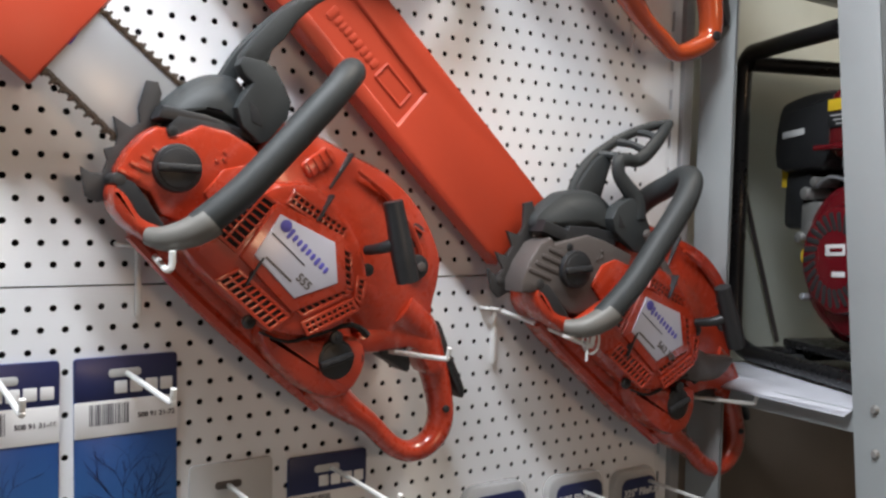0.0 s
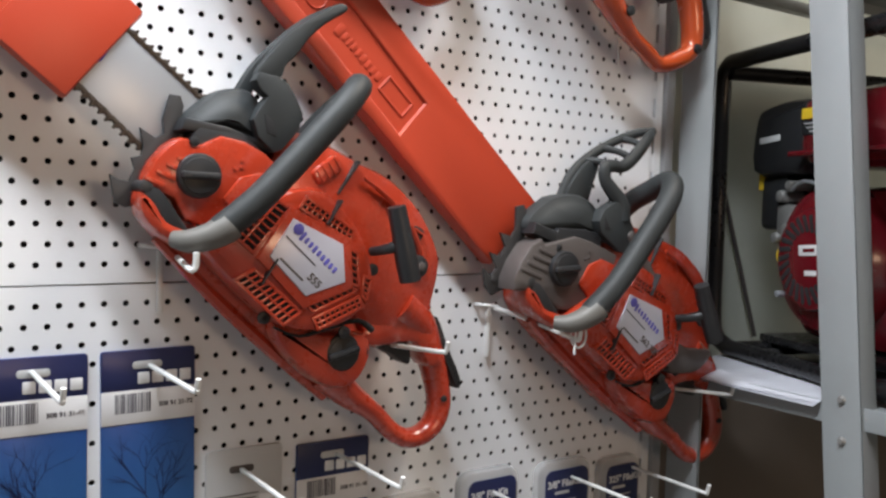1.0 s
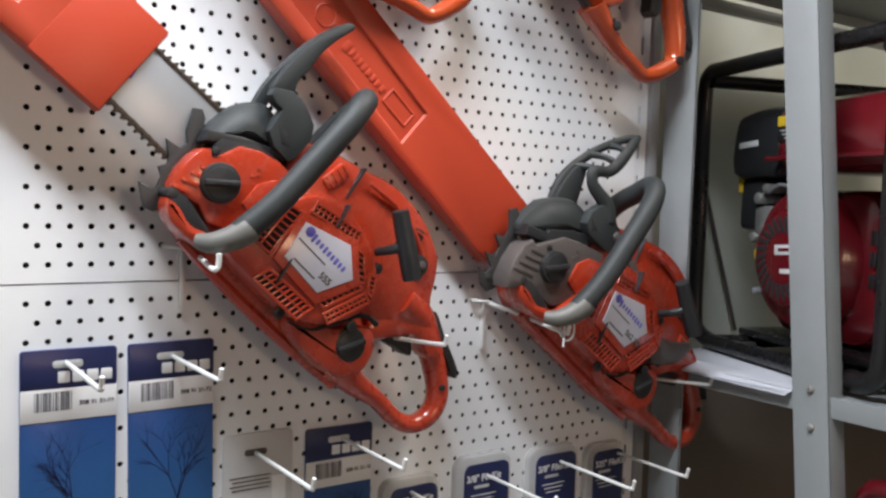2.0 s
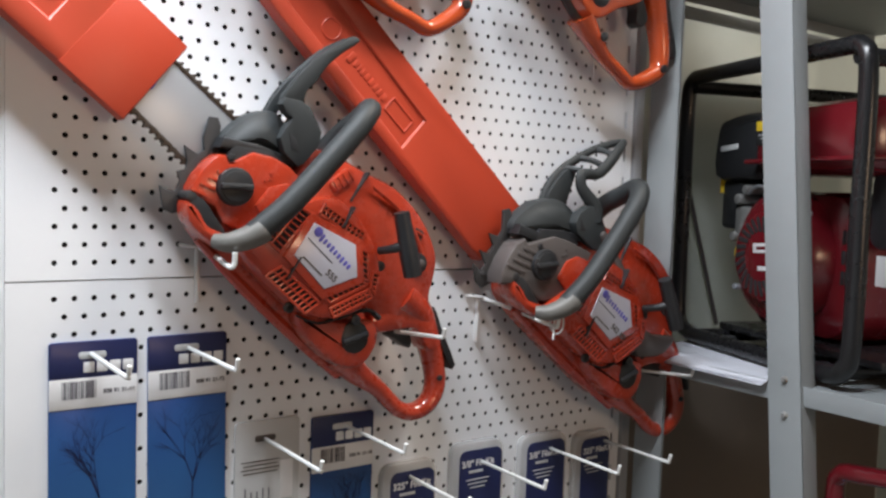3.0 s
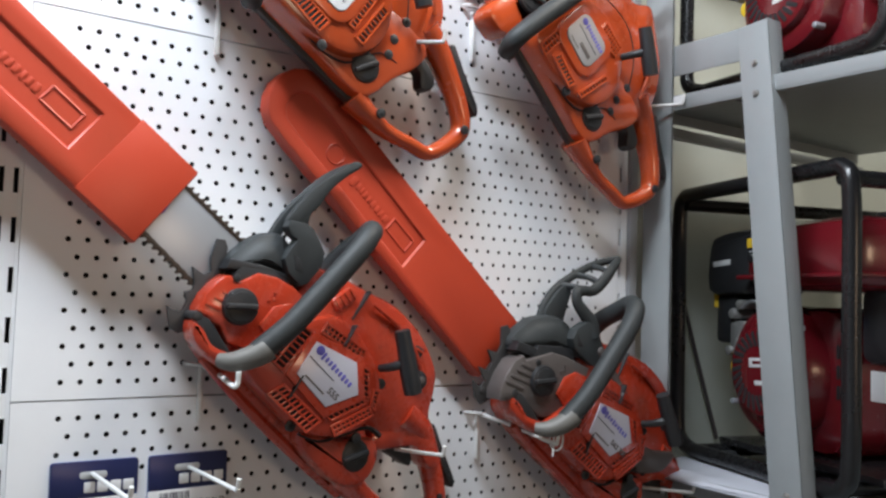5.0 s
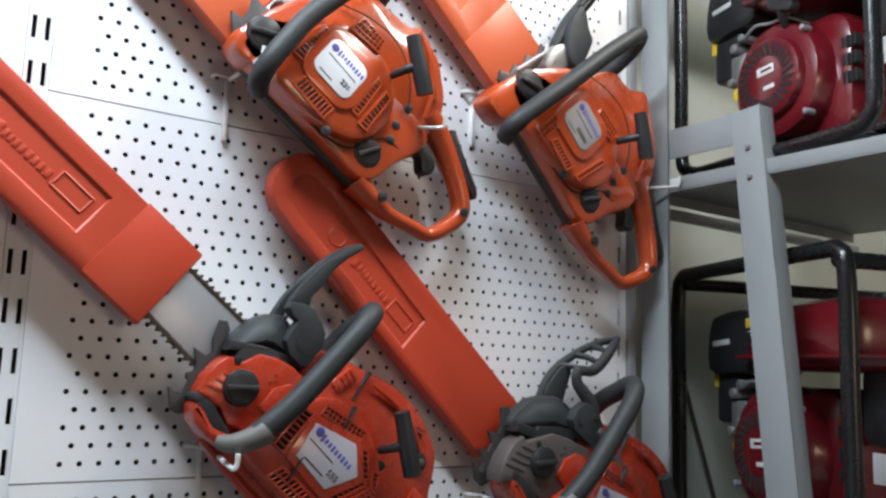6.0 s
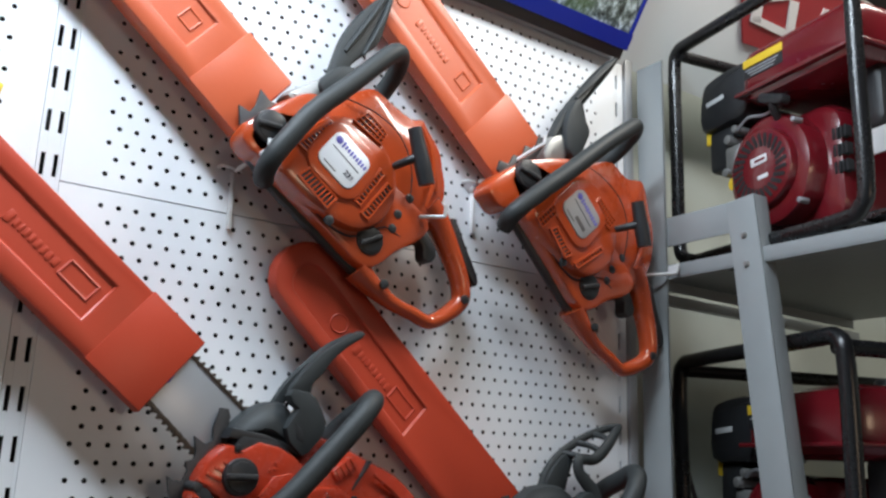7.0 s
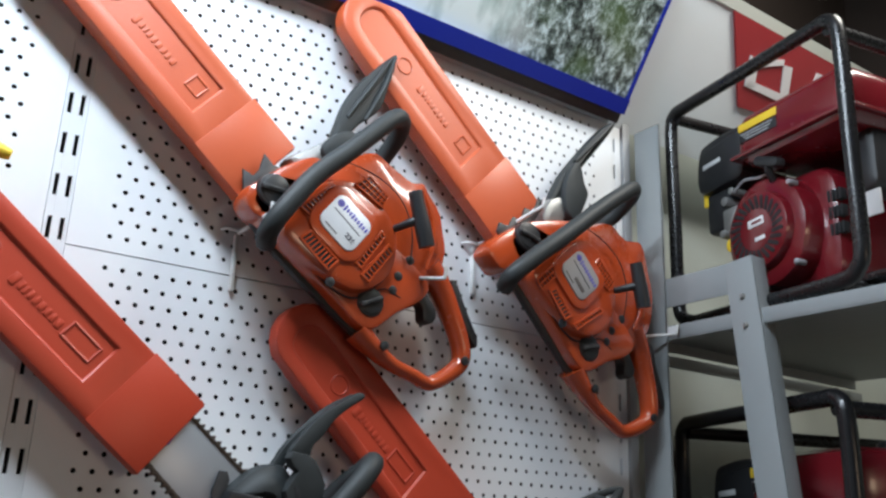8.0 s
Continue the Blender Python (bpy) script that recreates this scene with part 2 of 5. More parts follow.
plain("wall_west", (-2.05, -1.8, 1.6, 0.1, 4.4, 3.2), WHITEWALL, "white shop wall")
plain("wall_south", (0.2, -4.05, 1.6, 4.4, 0.1, 3.2), WHITEWALL, "white shop wall")

# added board: paints the wall's brown shade below the lower tray
plain("wall_low_board", (1.46, 0.1165, 0.62, 1.04, 0.006, 1.23), BROWN, "brown board added to keep the wall dim under the shelving")

PITCH, ROW = 0.021, 0.01995
ZB = 1.40
X_L, X_R = -0.049, 0.876
HOLE = 0.0033


def peg_panel(x0, x1, first_row, last_row, col0, ncol, z_lo, z_hi):
    """One sheet-steel panel with staggered punched holes; rows are numbered from the sheet seam."""
    verts, faces = [], []

    def quad(*idx):
        faces.append(idx)

    def rect(xa, xb, za, zb):
        k = len(verts)
        verts.extend([(xa, 0, za), (xb, 0, za), (xb, 0, zb), (xa, 0, zb)])
        quad(k, k + 1, k + 2, k + 3)

    for row in range(first_row, last_row + 1):
        zc = ZB + row * ROW
        za, zb = zc - ROW / 2, zc + ROW / 2
        if row == first_row:
            rect(x0, x1, z_lo, za)
        if row == last_row:
            rect(x0, x1, zb, z_hi)
        xs = col0 + (PITCH / 2 if row % 2 else 0)
        a = xs - PITCH / 2
        rect(x0, a, za, zb)
        rect(a + ncol * PITCH, x1, za, zb)
        for c in range(ncol):
            xc = xs + c * PITCH
            h = PITCH / 2
            k = len(verts)
            for dx, dz in ((1, 0), (1, 1), (0, 1), (-1, 1), (-1, 0), (-1, -1), (0, -1), (1, -1)):
                verts.append((xc + dx * h, 0, zc + dz * ROW / 2))
            for depth in (0.0, 0.0015):
                for j in range(8):
                    t = math.pi * j / 4
                    verts.append((xc + HOLE * math.cos(t), depth, zc + HOLE * math.sin(t)))
            for j in range(8):
                n = (j + 1) % 8
                quad(k + j, k + n, k + 8 + n, k + 8 + j)
                quad(k + 8 + j, k + 8 + n, k + 16 + n, k + 16 + j)
    # folded rims
    for xa, xb, za, zb in ((x0, x1, z_lo, z_lo), (x0, x1, z_hi, z_hi)):
        k = len(verts)
        verts.extend([(xa, 0, za), (xb, 0, za), (xb, 0.018, za), (xa, 0.018, za)])
        quad(k, k + 1, k + 2, k + 3)
    for xa in (x0, x1):
        k = len(verts)
        verts.extend([(xa, 0, z_lo), (xa, 0, z_hi), (xa, 0.018, z_hi), (xa, 0.018, z_lo)])
        quad(k, k + 1, k + 2, k + 3)
    me = bpy.data.meshes.new("pegboard_panel")
    me.from_pydata(verts, [], faces)
    me.materials.append(PEG)
    ob = new("pegboard_panel", me)
    return tagged(ob, "white perforated sheet-steel display panel", "pegboard", "wall panels", "structure")


GAP = 0.0009
seams = [ZB + ROW * (1 + 22 * k) for k in range(-2, 4)]
for k in range(5):
    r0 = 1 + 22 * (k - 2)
    peg_panel(X_L, X_R, r0 + 1, r0 + 21, 0.0, 40, seams[k] + GAP, seams[k + 1] - GAP)
    peg_panel(-1.003, -0.078, r0 + 1, r0 + 21, -0.9545, 40, seams[k] + GAP, seams[k + 1] - GAP)
# near-black sheet stands in for the unlit space behind holes and slots
plain("panel_backing", (-0.03, 0.060, 1.6, 1.98, 0.02, 3.0), DARK, "near-black sheet painting the shade behind the perforated panels", "backing")


def upright(xc, columns):
    """Slotted steel upright between panels: ladder of bars leaving real slots."""
    up = thing("slotted_upright", pose(xc, 0, 0), "white steel upright with rows of shelf slots", "upright", "wall uprights", "structure")
    bm = bmesh.new()
    half = 0.0140
    edges = [-half]
    for c in columns:
        edges += [c - 0.0026, c + 0.0026]
    edges.append(half)
    for i in range(0, len(edges), 2):
        bm_box((edges[i] + edges[i + 1]) / 2, 0.004, 1.6, edges[i + 1] - edges[i], 0.004, 3.0, 0, bm)
    z = 0.1555
    while z < 3.0:
        for c in columns:
            bm_box(c, 0.0042, z + 0.014, 0.0052, 0.0036, 0.0265, 0, bm)
        z += 0.0542
    part("profile", bm, UPRIGHT, up)
    return up


upright(-0.0632, (-0.0072, 0.0072))
upright(0.8888, (-0.0030,))
bm = bm_box(0.9130, 0.02, 1.6, 0.018, 0.05, 3.0, 0.001)
solo("panel_end_profile", bm, PROFILE, "grey steel end profile of the display wall", "trim", kind="structure")

# ---------------------------------------------------------------- chainsaws
# Each saw is drawn in its own plane: x runs from the nose to the rear grip, z is the saw's upper side, -y faces the room.


def cap_knob(s, u, v, y, r=0.0245, ang=40, name="filler_cap"):
    cap = part(name, disc(u, v, r, y + 0.012, y - 0.0035, 0.0025), BLACK, s, "black plastic screw cap")
    part("cap_face", disc(u, v, r * 0.82, y - 0.003, y - 0.0046, 0.001), BLACK, cap)
    part("turning_bar", slab(turned(round_rect(u, v, 2 * r * 0.90, r * 0.36, r * 0.12), ang, u, v), y - 0.004, y - 0.0088, 0.0025), BLACK, cap)
    part("coin_slot", slab(turned(round_rect(u, v, r * 0.95, 0.0026, 0.001), ang, u, v), y - 0.0085, y - 0.0092, 0.0002), DARK, cap)


def screw(s, u, v, y, r=0.0065):
    sc = part("screw", disc(u, v, r, y + 0.003, y - 0.0006, 0.0005, 16), BLACK, s, "black socket screw")
    part("socket", disc(u, v, r * 0.5, y - 0.0005, y - 0.0010, 0.0001, 6), DARK, sc)


def vents(s, cells, y, ang, dark=DARK):
    """Each louvre: a near-black slab painting the slit's shade, with a raised lip round it."""
    for u, v, w, h in cells:
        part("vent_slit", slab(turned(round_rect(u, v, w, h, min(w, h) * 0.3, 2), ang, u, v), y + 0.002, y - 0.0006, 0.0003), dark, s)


def grid(u0, v0, du, dv, nu, nv, w, h, ang):
    c, sn = math.cos(radians(ang)), math.sin(radians(ang))
    return [((u0 + i * du * c - j * dv * sn) / 1000, (v0 + i * du * sn + j * dv * c) / 1000, w / 1000, h / 1000) for i in range(nu) for j in range(nv)]


def grille(s, quad, rows, cols, y, material, bar=0.0022):
    """Louvred opening: a near-black plate painting the well's shade under crossing bars; rows run along the quad's
    first side.
    """
    a, c, d, e = [Vector((p[0] / 1000, p[1] / 1000)) for p in quad]

    def at(i, j):
        return a.lerp(c, i).lerp(e.lerp(d, i), j)

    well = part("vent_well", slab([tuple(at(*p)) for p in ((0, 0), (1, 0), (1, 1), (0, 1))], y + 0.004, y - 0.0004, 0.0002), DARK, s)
    for n, across in ((rows, True), (cols, False)):
        for k in range(n + 1):
            f = k / n
            p, q = (at(0, f), at(1, f)) if across else (at(f, 0), at(f, 1))
            side = (q - p).normalized() * bar / 2
            side = Vector((-side.y, side.x)) * (1.0 if 0 < k < n else 1.5)
            along = (q - p).normalized() * bar * 0.5
            part("vent_bar", slab([tuple(p - along - side), tuple(q + along - side), tuple(q + along + side), tuple(p - along + side)], y + 0.001, y - 0.0026, 0.0007), material, well)


def wordmark(badge, u, v, length, h, ang, y):
    """Maker's name reduced to a row of plain blocks."""
    w = length / 9
    for i in range(9):
        k = 1.25 if i == 0 else (0.8 if i % 3 else 1.0)
        part("logo_block", slab(turned(round_rect(u - length / 2 + (i + 0.5) * w, v, w * 0.62, h * k, w * 0.2, 1), ang, u, v), y + 0.0004, y - 0.0004, 0.0001), INK, badge)


def bar_and_chain(s, v, u0, u1, half, y):
    """Steel guide bar from the nose of the body to u1, with the chain's links round its edge."""
    part("guide_bar", slab(mm([(u0, v - half), (u0, v + half), (u1, v + half - 3), (u1, v - half + 3)]), y + 0.0025, y - 0.0025, 0.0006), STEEL, s, "bare grey steel guide bar")
    link = None
    k = int((u0 - u1) / 9.5)
    for side in (1, -1):
        for i in range(k):
            u = u0 - i * 9.5
            z = v + side * (half + 2.5 - 3 * (u0 - u) / (u0 - u1))
            if link is None:
                bm = slab(mm([(-5.2, -3.5), (5.2, -3.5), (5.6, 2.2), (3.0, 2.6), (1.5, 0.8), (-1.5, 0.8), (-2.6, 4.6), (-5.0, 4.2)]), 0.0036, -0.0036, 0.0008)
                for dx in (-2.6, 2.6):
                    disc(dx / 1000, -0.001, 0.0017, -0.0034, -0.0046, 0.0003, 8, bm)
                link = part("chain_link", bm, CHAIN, s)
                ob = link
            else:
                ob = new("chain_link", link.data)
                ob.parent = s
            ob.matrix_local = pose(u / 1000, y, z / 1000, 0, 0 if side > 0 else 180, 0) @ pose(0, 0, 0, 0, random.uniform(-9, 9), 0)
    part("bar_logo", slab(turned(round_rect((u1 + 10) / 1000, (v + 2) / 1000, 0.013, 0.020, 0.003), 8, (u1 + 10) / 1000, (v + 2) / 1000), y - 0.002, y - 0.0029, 0.0002), BLUE, s, "blue printed mark")


def spikes(s, pts, y):
    part("bumper_spike", slab(mm(pts), y + 0.002, y - 0.002, 0.0006), SPIKE, s, "dark toothed steel bumper spike")


def starter_handle(s, a, b, stem, y):
    (u0, v0), (u1, v1) = a, b
    h = part("starter_handle", tube(mm([(u0, v0, 0), ((u0 * 2 + u1) / 3, (v0 * 2 + v1) / 3, 0), ((u0 + 2 * u1) / 3, (v0 + 2 * v1) / 3, 0), (u1, v1, 0)]), (0.0098, 0.0106, 0.0118, 0.0112), 12, 3), BLACK, s, "black moulded pull handle")
    h.data.transform(Matrix(((1, 0, 0, 0), (0, 0, 1, y), (0, 1, 0, 0), (0, 0, 0, 1))))
    h.data.flip_normals()
    m = ((u0 + u1) / 2000, (v0 + v1) / 2000)
    part("stem", tube([(stem[0] / 1000, y + 0.03, stem[1] / 1000), (stem[0] / 1000 * 0.6 + m[0] * 0.4, y + 0.010, stem[1] / 1000 * 0.6 + m[1] * 0.4), (m[0], y, m[1])], (0.0050, 0.0058, 0.0075), 10, 3), BLACK, h)


NECK_A = [(240, 0), (268, 50), (296, 68), (334, 50), (352, 34), (340, 20), (308, 28), (284, 10), (262, -10)]
NECK_B = [(240, 0), (268, 44), (296, 68), (334, 56), (352, 36), (336, 22), (306, 22), (282, 8), (262, -10)]


def saw_big(x, z, ang, number, front_grey, label, k=1.0, yaw=0.0):
    """Large felling saw: five-sided badge, sleeve on the front handle."""
    s = thing("chainsaw", pose(x, 0, z, 0, ang, yaw) @ Matrix.Diagonal((k, k, k, 1)), label, "chainsaw", "chainsaws on the wall")
    case = GREY if front_grey else ORANGE
    part("crankcase", slab(smooth_loop(mm([(-18, -50), (4, -64), (60, -72), (150, -76), (235, -78), (262, -60), (268, -20), (240, 0), (150, 40), (40, 60), (-6, 22), (-22, -15)]), 3), -0.022, -0.072, 0.008), ORANGE, s, "orange crankcase and tank")
    part("skid_rail", tube(mm([(10, -62, -70), (90, -62, -77), (180, -62, -80), (262, -60, -80)]), (0.006, 0.0075, 0.0075, 0.006), 8, 3), ORANGE, s, "worn orange lower rail")
    # nose casing with its ribs
    if front_grey:
        nose = [(-48, -66), (-38, -60), (-28, -51), (-12, -45), (22, -46), (34, -40), (66, 4), (70, 34), (61, 63), (17, 51), (-9, 40), (-30, 17), (-42, 3), (-50, 6), (-59, -8), (-60, -33), (-56, -56)]
    else:
        nose = [(-33, -44), (-27, -42), (-6, -36), (14, -44), (34, -36), (66, 4), (70, 34), (52, 60), (31, 60), (8, 54), (-13, 41), (-20, 23), (-27, 13), (-33, 17), (-40, 12), (-43, 0), (-43, -19), (-39, -36)]
    part("nose_casing", slab(mm(nose), -0.05, -0.086, 0.005), case, s, "cast ribbed nose casing")
    lean, reach = (-0.041, 0.034) if front_grey else (-0.031, 0.020)
    for i in range(4):
        w = -32 + i * 10.5
        part("cooling_rib", slab(turned(round_rect(lean + i * 0.003, w / 1000 - 0.004, reach, 0.0048, 0.0016, 2), 16, lean, w / 1000), -0.08, -0.0872, 0.0009), case, s)
    u, v = (-24, 12) if front_grey else (-28, 18)
    screw(s, u / 1000, v / 1000, -0.0862, 0.0045)
    # recess drawn as a near-black plate, its shade in the colour
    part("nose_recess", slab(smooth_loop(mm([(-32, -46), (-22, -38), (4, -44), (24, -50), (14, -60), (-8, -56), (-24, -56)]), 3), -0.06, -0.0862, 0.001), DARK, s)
    part("oil_cover", slab(smooth_loop(mm([(-34, -52), (-18, -50), (2, -56), (22, -50), (40, -46), (44, -62), (14, -70), (-18, -68)]), 3), -0.06, -0.0895, 0.006), ORANGE, s)
    part("chain_stub", disc(-0.033, -0.044, 0.0058, -0.05, -0.0866, 0.001, 14), SPIKE, s)
    part("nose_panel", slab(mm([(28, -4), (58, -10), (80, 24), (66, 50), (40, 42), (27, 24)]), -0.07, -0.0885, 0.0020), ORANGE, s, "raised orange panel beside the cap")
    for i in range(3):
        part("raised_mark", disc(0.018 + 0.004 * (i % 2), 0.026 + 0.0055 * i, 0.0020, -0.085, -0.0872, 0.0005, 8), case, s)
    cap_knob(s, -0.004, -0.004, -0.090, 0.0215, 40)
    # engine hood
    part("engine_hood", dome(smooth_loop(mm([(50, 40), (36, 94), (70, 116), (118, 132), (162, 146), (214, 145), (262, 127), (282, 104), (294, 80), (308, 62), (312, 44), (296, 20), (262, -2), (180, 10), (110, 30)]), 3), -0.03, -0.078, 0.009, 0.012), ORANGE, s, "glossy orange engine hood")
    part("hood_ridge", tube(mm([(128, -86, 118), (168, -87, 122), (214, -85, 116), (250, -82, 100)]), (0.002, 0.004, 0.004, 0.002), 8, 4), ORANGE, s)
    part("hood_clip", slab(turned(round_rect(0.115, 0.106, 0.0032, 0.044, 0.0012), 5, 0.115, 0.106), -0.076, -0.0862, 0.001), BLACK, s)
    part("side_recess", slab(turned(round_rect(0.092, 0.095, 0.018, 0.036, 0.006), -14, 0.092, 0.095), -0.076, -0.0868, 0.003), ORANGE, s, "orange ribbed recess")
    for i in range(4):
        part("recess_rib", slab(turned(round_rect(0.092, 0.083 + i * 0.008, 0.016, 0.0018, 0.0008), -14, 0.092, 0.095), -0.083, -0.0882, 0.0006), ORANGE, s)
    # vent opening as a near-black plate, painted shade behind the bars
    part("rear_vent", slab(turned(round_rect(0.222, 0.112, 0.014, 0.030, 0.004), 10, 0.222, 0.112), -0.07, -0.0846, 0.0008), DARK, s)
    for i in range(3):
        part("vent_bar", slab(turned(round_rect(0.222, 0.102 + i * 0.010, 0.013, 0.003, 0.001), 10, 0.222, 0.112), -0.08, -0.0862, 0.0006), ORANGE, s)
    if front_grey:
        part("hood_band", slab(turned(round_rect(0.120, 0.078, 0.130, 0.013, 0.005), -16, 0.120, 0.078), -0.078, -0.0900, 0.003), GREY, s, "grey plastic band under the hood")
        part("rear_bracket", slab(smooth_loop(mm([(205, 30), (240, 40), (282, 62), (276, 28), (250, 6), (225, -6), (208, 6)]), 3), -0.06, -0.0960, 0.005), GREY, s, "grey cast bracket")
    # starter cover
    cover = [(34, -46), (58, 8), (70, 46), (100, 72), (150, 70), (190, 52), (212, 26), (212, -8), (186, -44), (150, -62), (90, -62), (50, -58)]
    part("starter_cover", slab(smooth_loop(mm(cover), 3), -0.068, -0.104, 0.010), ORANGE, s, "orange starter cover with louvres")
    frame5 = [(82, 30), (88, -26), (156, -32), (184, 16), (150, 50)]
    part("badge_rim", slab(mm(inset_loop(frame5, -3)), -0.098, -0.1085, 0.002), ORANGE, s)
    badge = part("badge", slab(mm([(88, 25), (94, -19), (150, -24), (175, 15), (147, 42)]), -0.106, -0.1100, 0.0012), BADGE, s, "silver five-sided maker's badge with violet print")
    wordmark(badge, 0.132, 0.017, 0.056, 0.0088, -3, -0.1100)
    part("logo_mark", disc(0.099, 0.0205, 0.0058, -0.1095, -0.1105, 0.0001, 16), INK, badge)
    part("rule", slab(turned(round_rect(0.115, 0.006, 0.044, 0.0013, 0.0005), -2, 0.115, 0.006), -0.1095, -0.1104, 0.0001), INK_D, badge)
    part("number", letters(number, 0.0115, 0.138, -0.1101, -0.010, -2, 0.0002), GREY, badge)
    part("small_print", slab(turned(round_rect(0.120, -0.014, 0.034, 0.0022, 0.0008), -2, 0.120, -0.014), -0.1095, -0.1103, 0.0001), GREY, badge)
    for quad, rows, cols in (([(50, -27), (80, -27), (80, 30), (52, 26)], 8, 2), ([(86, 51), (149, 62), (152, 50), (88, 39)], 2, 10), ([(84, -58), (92, -38), (158, -39), (152, -60)], 10, 2),
                             ([(154, -29), (169, -30), (193, 17), (176, 14)], 7, 1), ([(176, 17), (192, 22), (168, 47), (154, 44)], 5, 1), ([(174, -35), (185, -40), (210, 10), (199, 14)], 9, 2), ([(201, 18), (210, 16), (198, 38), (190, 34)], 4, 1)):
        grille(s, quad, rows, cols, -0.1042, ORANGE)
    for e in ((118, 60), (104, -30)):
        part("cable_tie", slab(turned(round_rect(e[0] / 1000, e[1] / 1000, 0.0022, 0.030, 0.001), 8, e[0] / 1000, e[1] / 1000), -0.100, -0.1112, 0.0008), BLACK, s, "thin black tie")
    for u, v in ((36, -52), (134, -66), (196, 48), (214, -22), (250, -22)):
        screw(s, u / 1000, v / 1000, -0.100 if u < 240 else -0.092)
    part("stop_button", disc(0.245, 0.092, 0.013, -0.07, -0.0885, 0.003), BLACK, s)
    part("button_lens", disc(0.247, 0.094, 0.0050, -0.088, -0.0905, 0.001, 14), GREY, s)
    # tank cap housing and rear grip
    part("tank_collar", slab(smooth_loop(mm([(150, -62), (200, -36), (238, -6), (262, -20), (266, -56), (236, -78), (180, -78)]), 3), -0.05, -0.094, 0.010), ORANGE, s, "orange fuel tank")
    # near-black strip paints the shade in the gap round the tank
    part("dark_gap", tube(mm([(150, -94, -66), (178, -95, -56), (197, -95, -32), (221, -93, -2), (244, -90, 2)]), (0.0012, 0.0018, 0.0022, 0.0028, 0.004), 6, 3), DARK, s)
    cap_knob(s, 0.231, -0.038, -0.091, 0.0205, 55)
    part("rear_grip", tube(mm([(262, -60, 50), (300, -58, 52), (332, -57, 42), (366, -56, 23), (392, -56, 3), (402, -56, -17), (399, -56, -38), (385, -56, -54), (362, -56, -60), (322, -58, -58), (280, -62, -62), (240, -62, -60)]),
         (0.026, 0.022, 0.017, 0.0150, 0.0142, 0.0135, 0.0128, 0.0118, 0.0110, 0.0115, 0.016, 0.022), 14, 4, 1.15), ORANGE, s, "orange looped rear grip", 60)
    part("grip_neck", slab(smooth_loop(mm(NECK_B if front_grey else NECK_A), 3), -0.044, -0.080, 0.009), ORANGE, s, "orange neck of the rear grip")
    part("throttle_trigger", slab(smooth_loop(mm([(276, 34), (312, 22), (322, 8), (300, 4), (282, 2), (272, 14)]), 3), -0.045, -0.068, 0.004), BLACK, s, "black throttle trigger")
    part("throttle_lock", slab(smooth_loop(mm([(318, 74), (352, 58), (394, 40), (398, 28), (360, 42), (322, 58)]), 3), -0.042, -0.066, 0.004), BLACK, s, "black throttle lock")
    screw(s, 0.385, 0.006, -0.0735, 0.004)
    # filter dome, hand guard, front handle
    if front_grey:
        hood_pts = [(-59, 7), (-69, 15), (-69, 30), (-61, 53), (-54, 66), (-33, 86), (-10, 98), (14, 98), (40, 84), (44, 70), (29, 62), (0, 42), (-27, 18)]
        plate_pts = [(6, 92), (15, 111), (37, 124), (46, 112), (79, 96), (75, 75), (59, 67), (20, 67), (8, 76)]
        hole = [(11, 86), (30, 79), (22, 73)]
        foot = [(-62, 5), (-27, 16), (0, 40), (29, 60), (44, 68), (40, 78), (-4, 54), (-32, 30), (-66, 18)]
    else:
        hood_pts = [(-40, 20), (-47, 30), (-46, 53), (-42, 72), (-34, 87), (-20, 100), (-6, 102), (14, 96), (34, 80), (36, 66), (13, 58), (-12, 43), (-26, 32)]
        plate_pts = [(-27, 114), (-10, 126), (2, 128), (19, 123), (33, 117), (41, 102), (41, 74), (37, 66), (14, 66), (-1, 75), (-4, 91), (-5, 103), (-16, 102), (-25, 106)]
        hole = [(3, 87), (14, 88), (28, 79), (18, 75)]
        foot = [(-44, 19), (-26, 31), (-12, 42), (13, 57), (36, 64), (34, 74), (-14, 53), (-48, 31)]
    part("filter_dome", dome(smooth_loop(mm(hood_pts), 3), -0.048, -0.068, 0.009, 0.010), RUBBER, s, "dark grey plastic filter dome")
    # added black filler, closes the see-through gap between dome and nose
    part("inner_case", slab(mm([(-30, 6), (-34, 34), (4, 60), (36, 62), (30, 36), (0, 8)]), -0.045, -0.080, 0.003), BLACK, s, "black filler added behind the gap between dome and nose")
    # the dome's lower rim, coloured black to paint its shadow line
    part("dome_foot", slab(mm(foot), -0.045, -0.0795, 0.003), BLACK, s, "dome's lower rim, black for the shadow line under it")
    guard = part("hand_guard", slab(mm(plate_pts), -0.070, -0.0865, 0.0014), RUBBER, s, "dark grey hand guard")
    # the hole is a near-black plate with its shade painted in
    part("guard_hole", slab(mm(hole), -0.08, -0.0870, 0.0003), DARK, guard)
    if front_grey:
        part("guard_stem", tube(mm([(44, -80, 104), (28, -80, 119), (8, -79, 122), (-10, -78, 126), (-19, -77, 138), (-8, -75, 150), (6, -72, 160), (15, -70, 176), (21, -68, 200), (28, -62, 226), (38, -52, 248)]),
                                (0.012, 0.011, 0.010, 0.009, 0.009, 0.008, 0.008, 0.0085, 0.0085, 0.0075, 0.005), 10, 4, 0.75), RUBBER, guard)
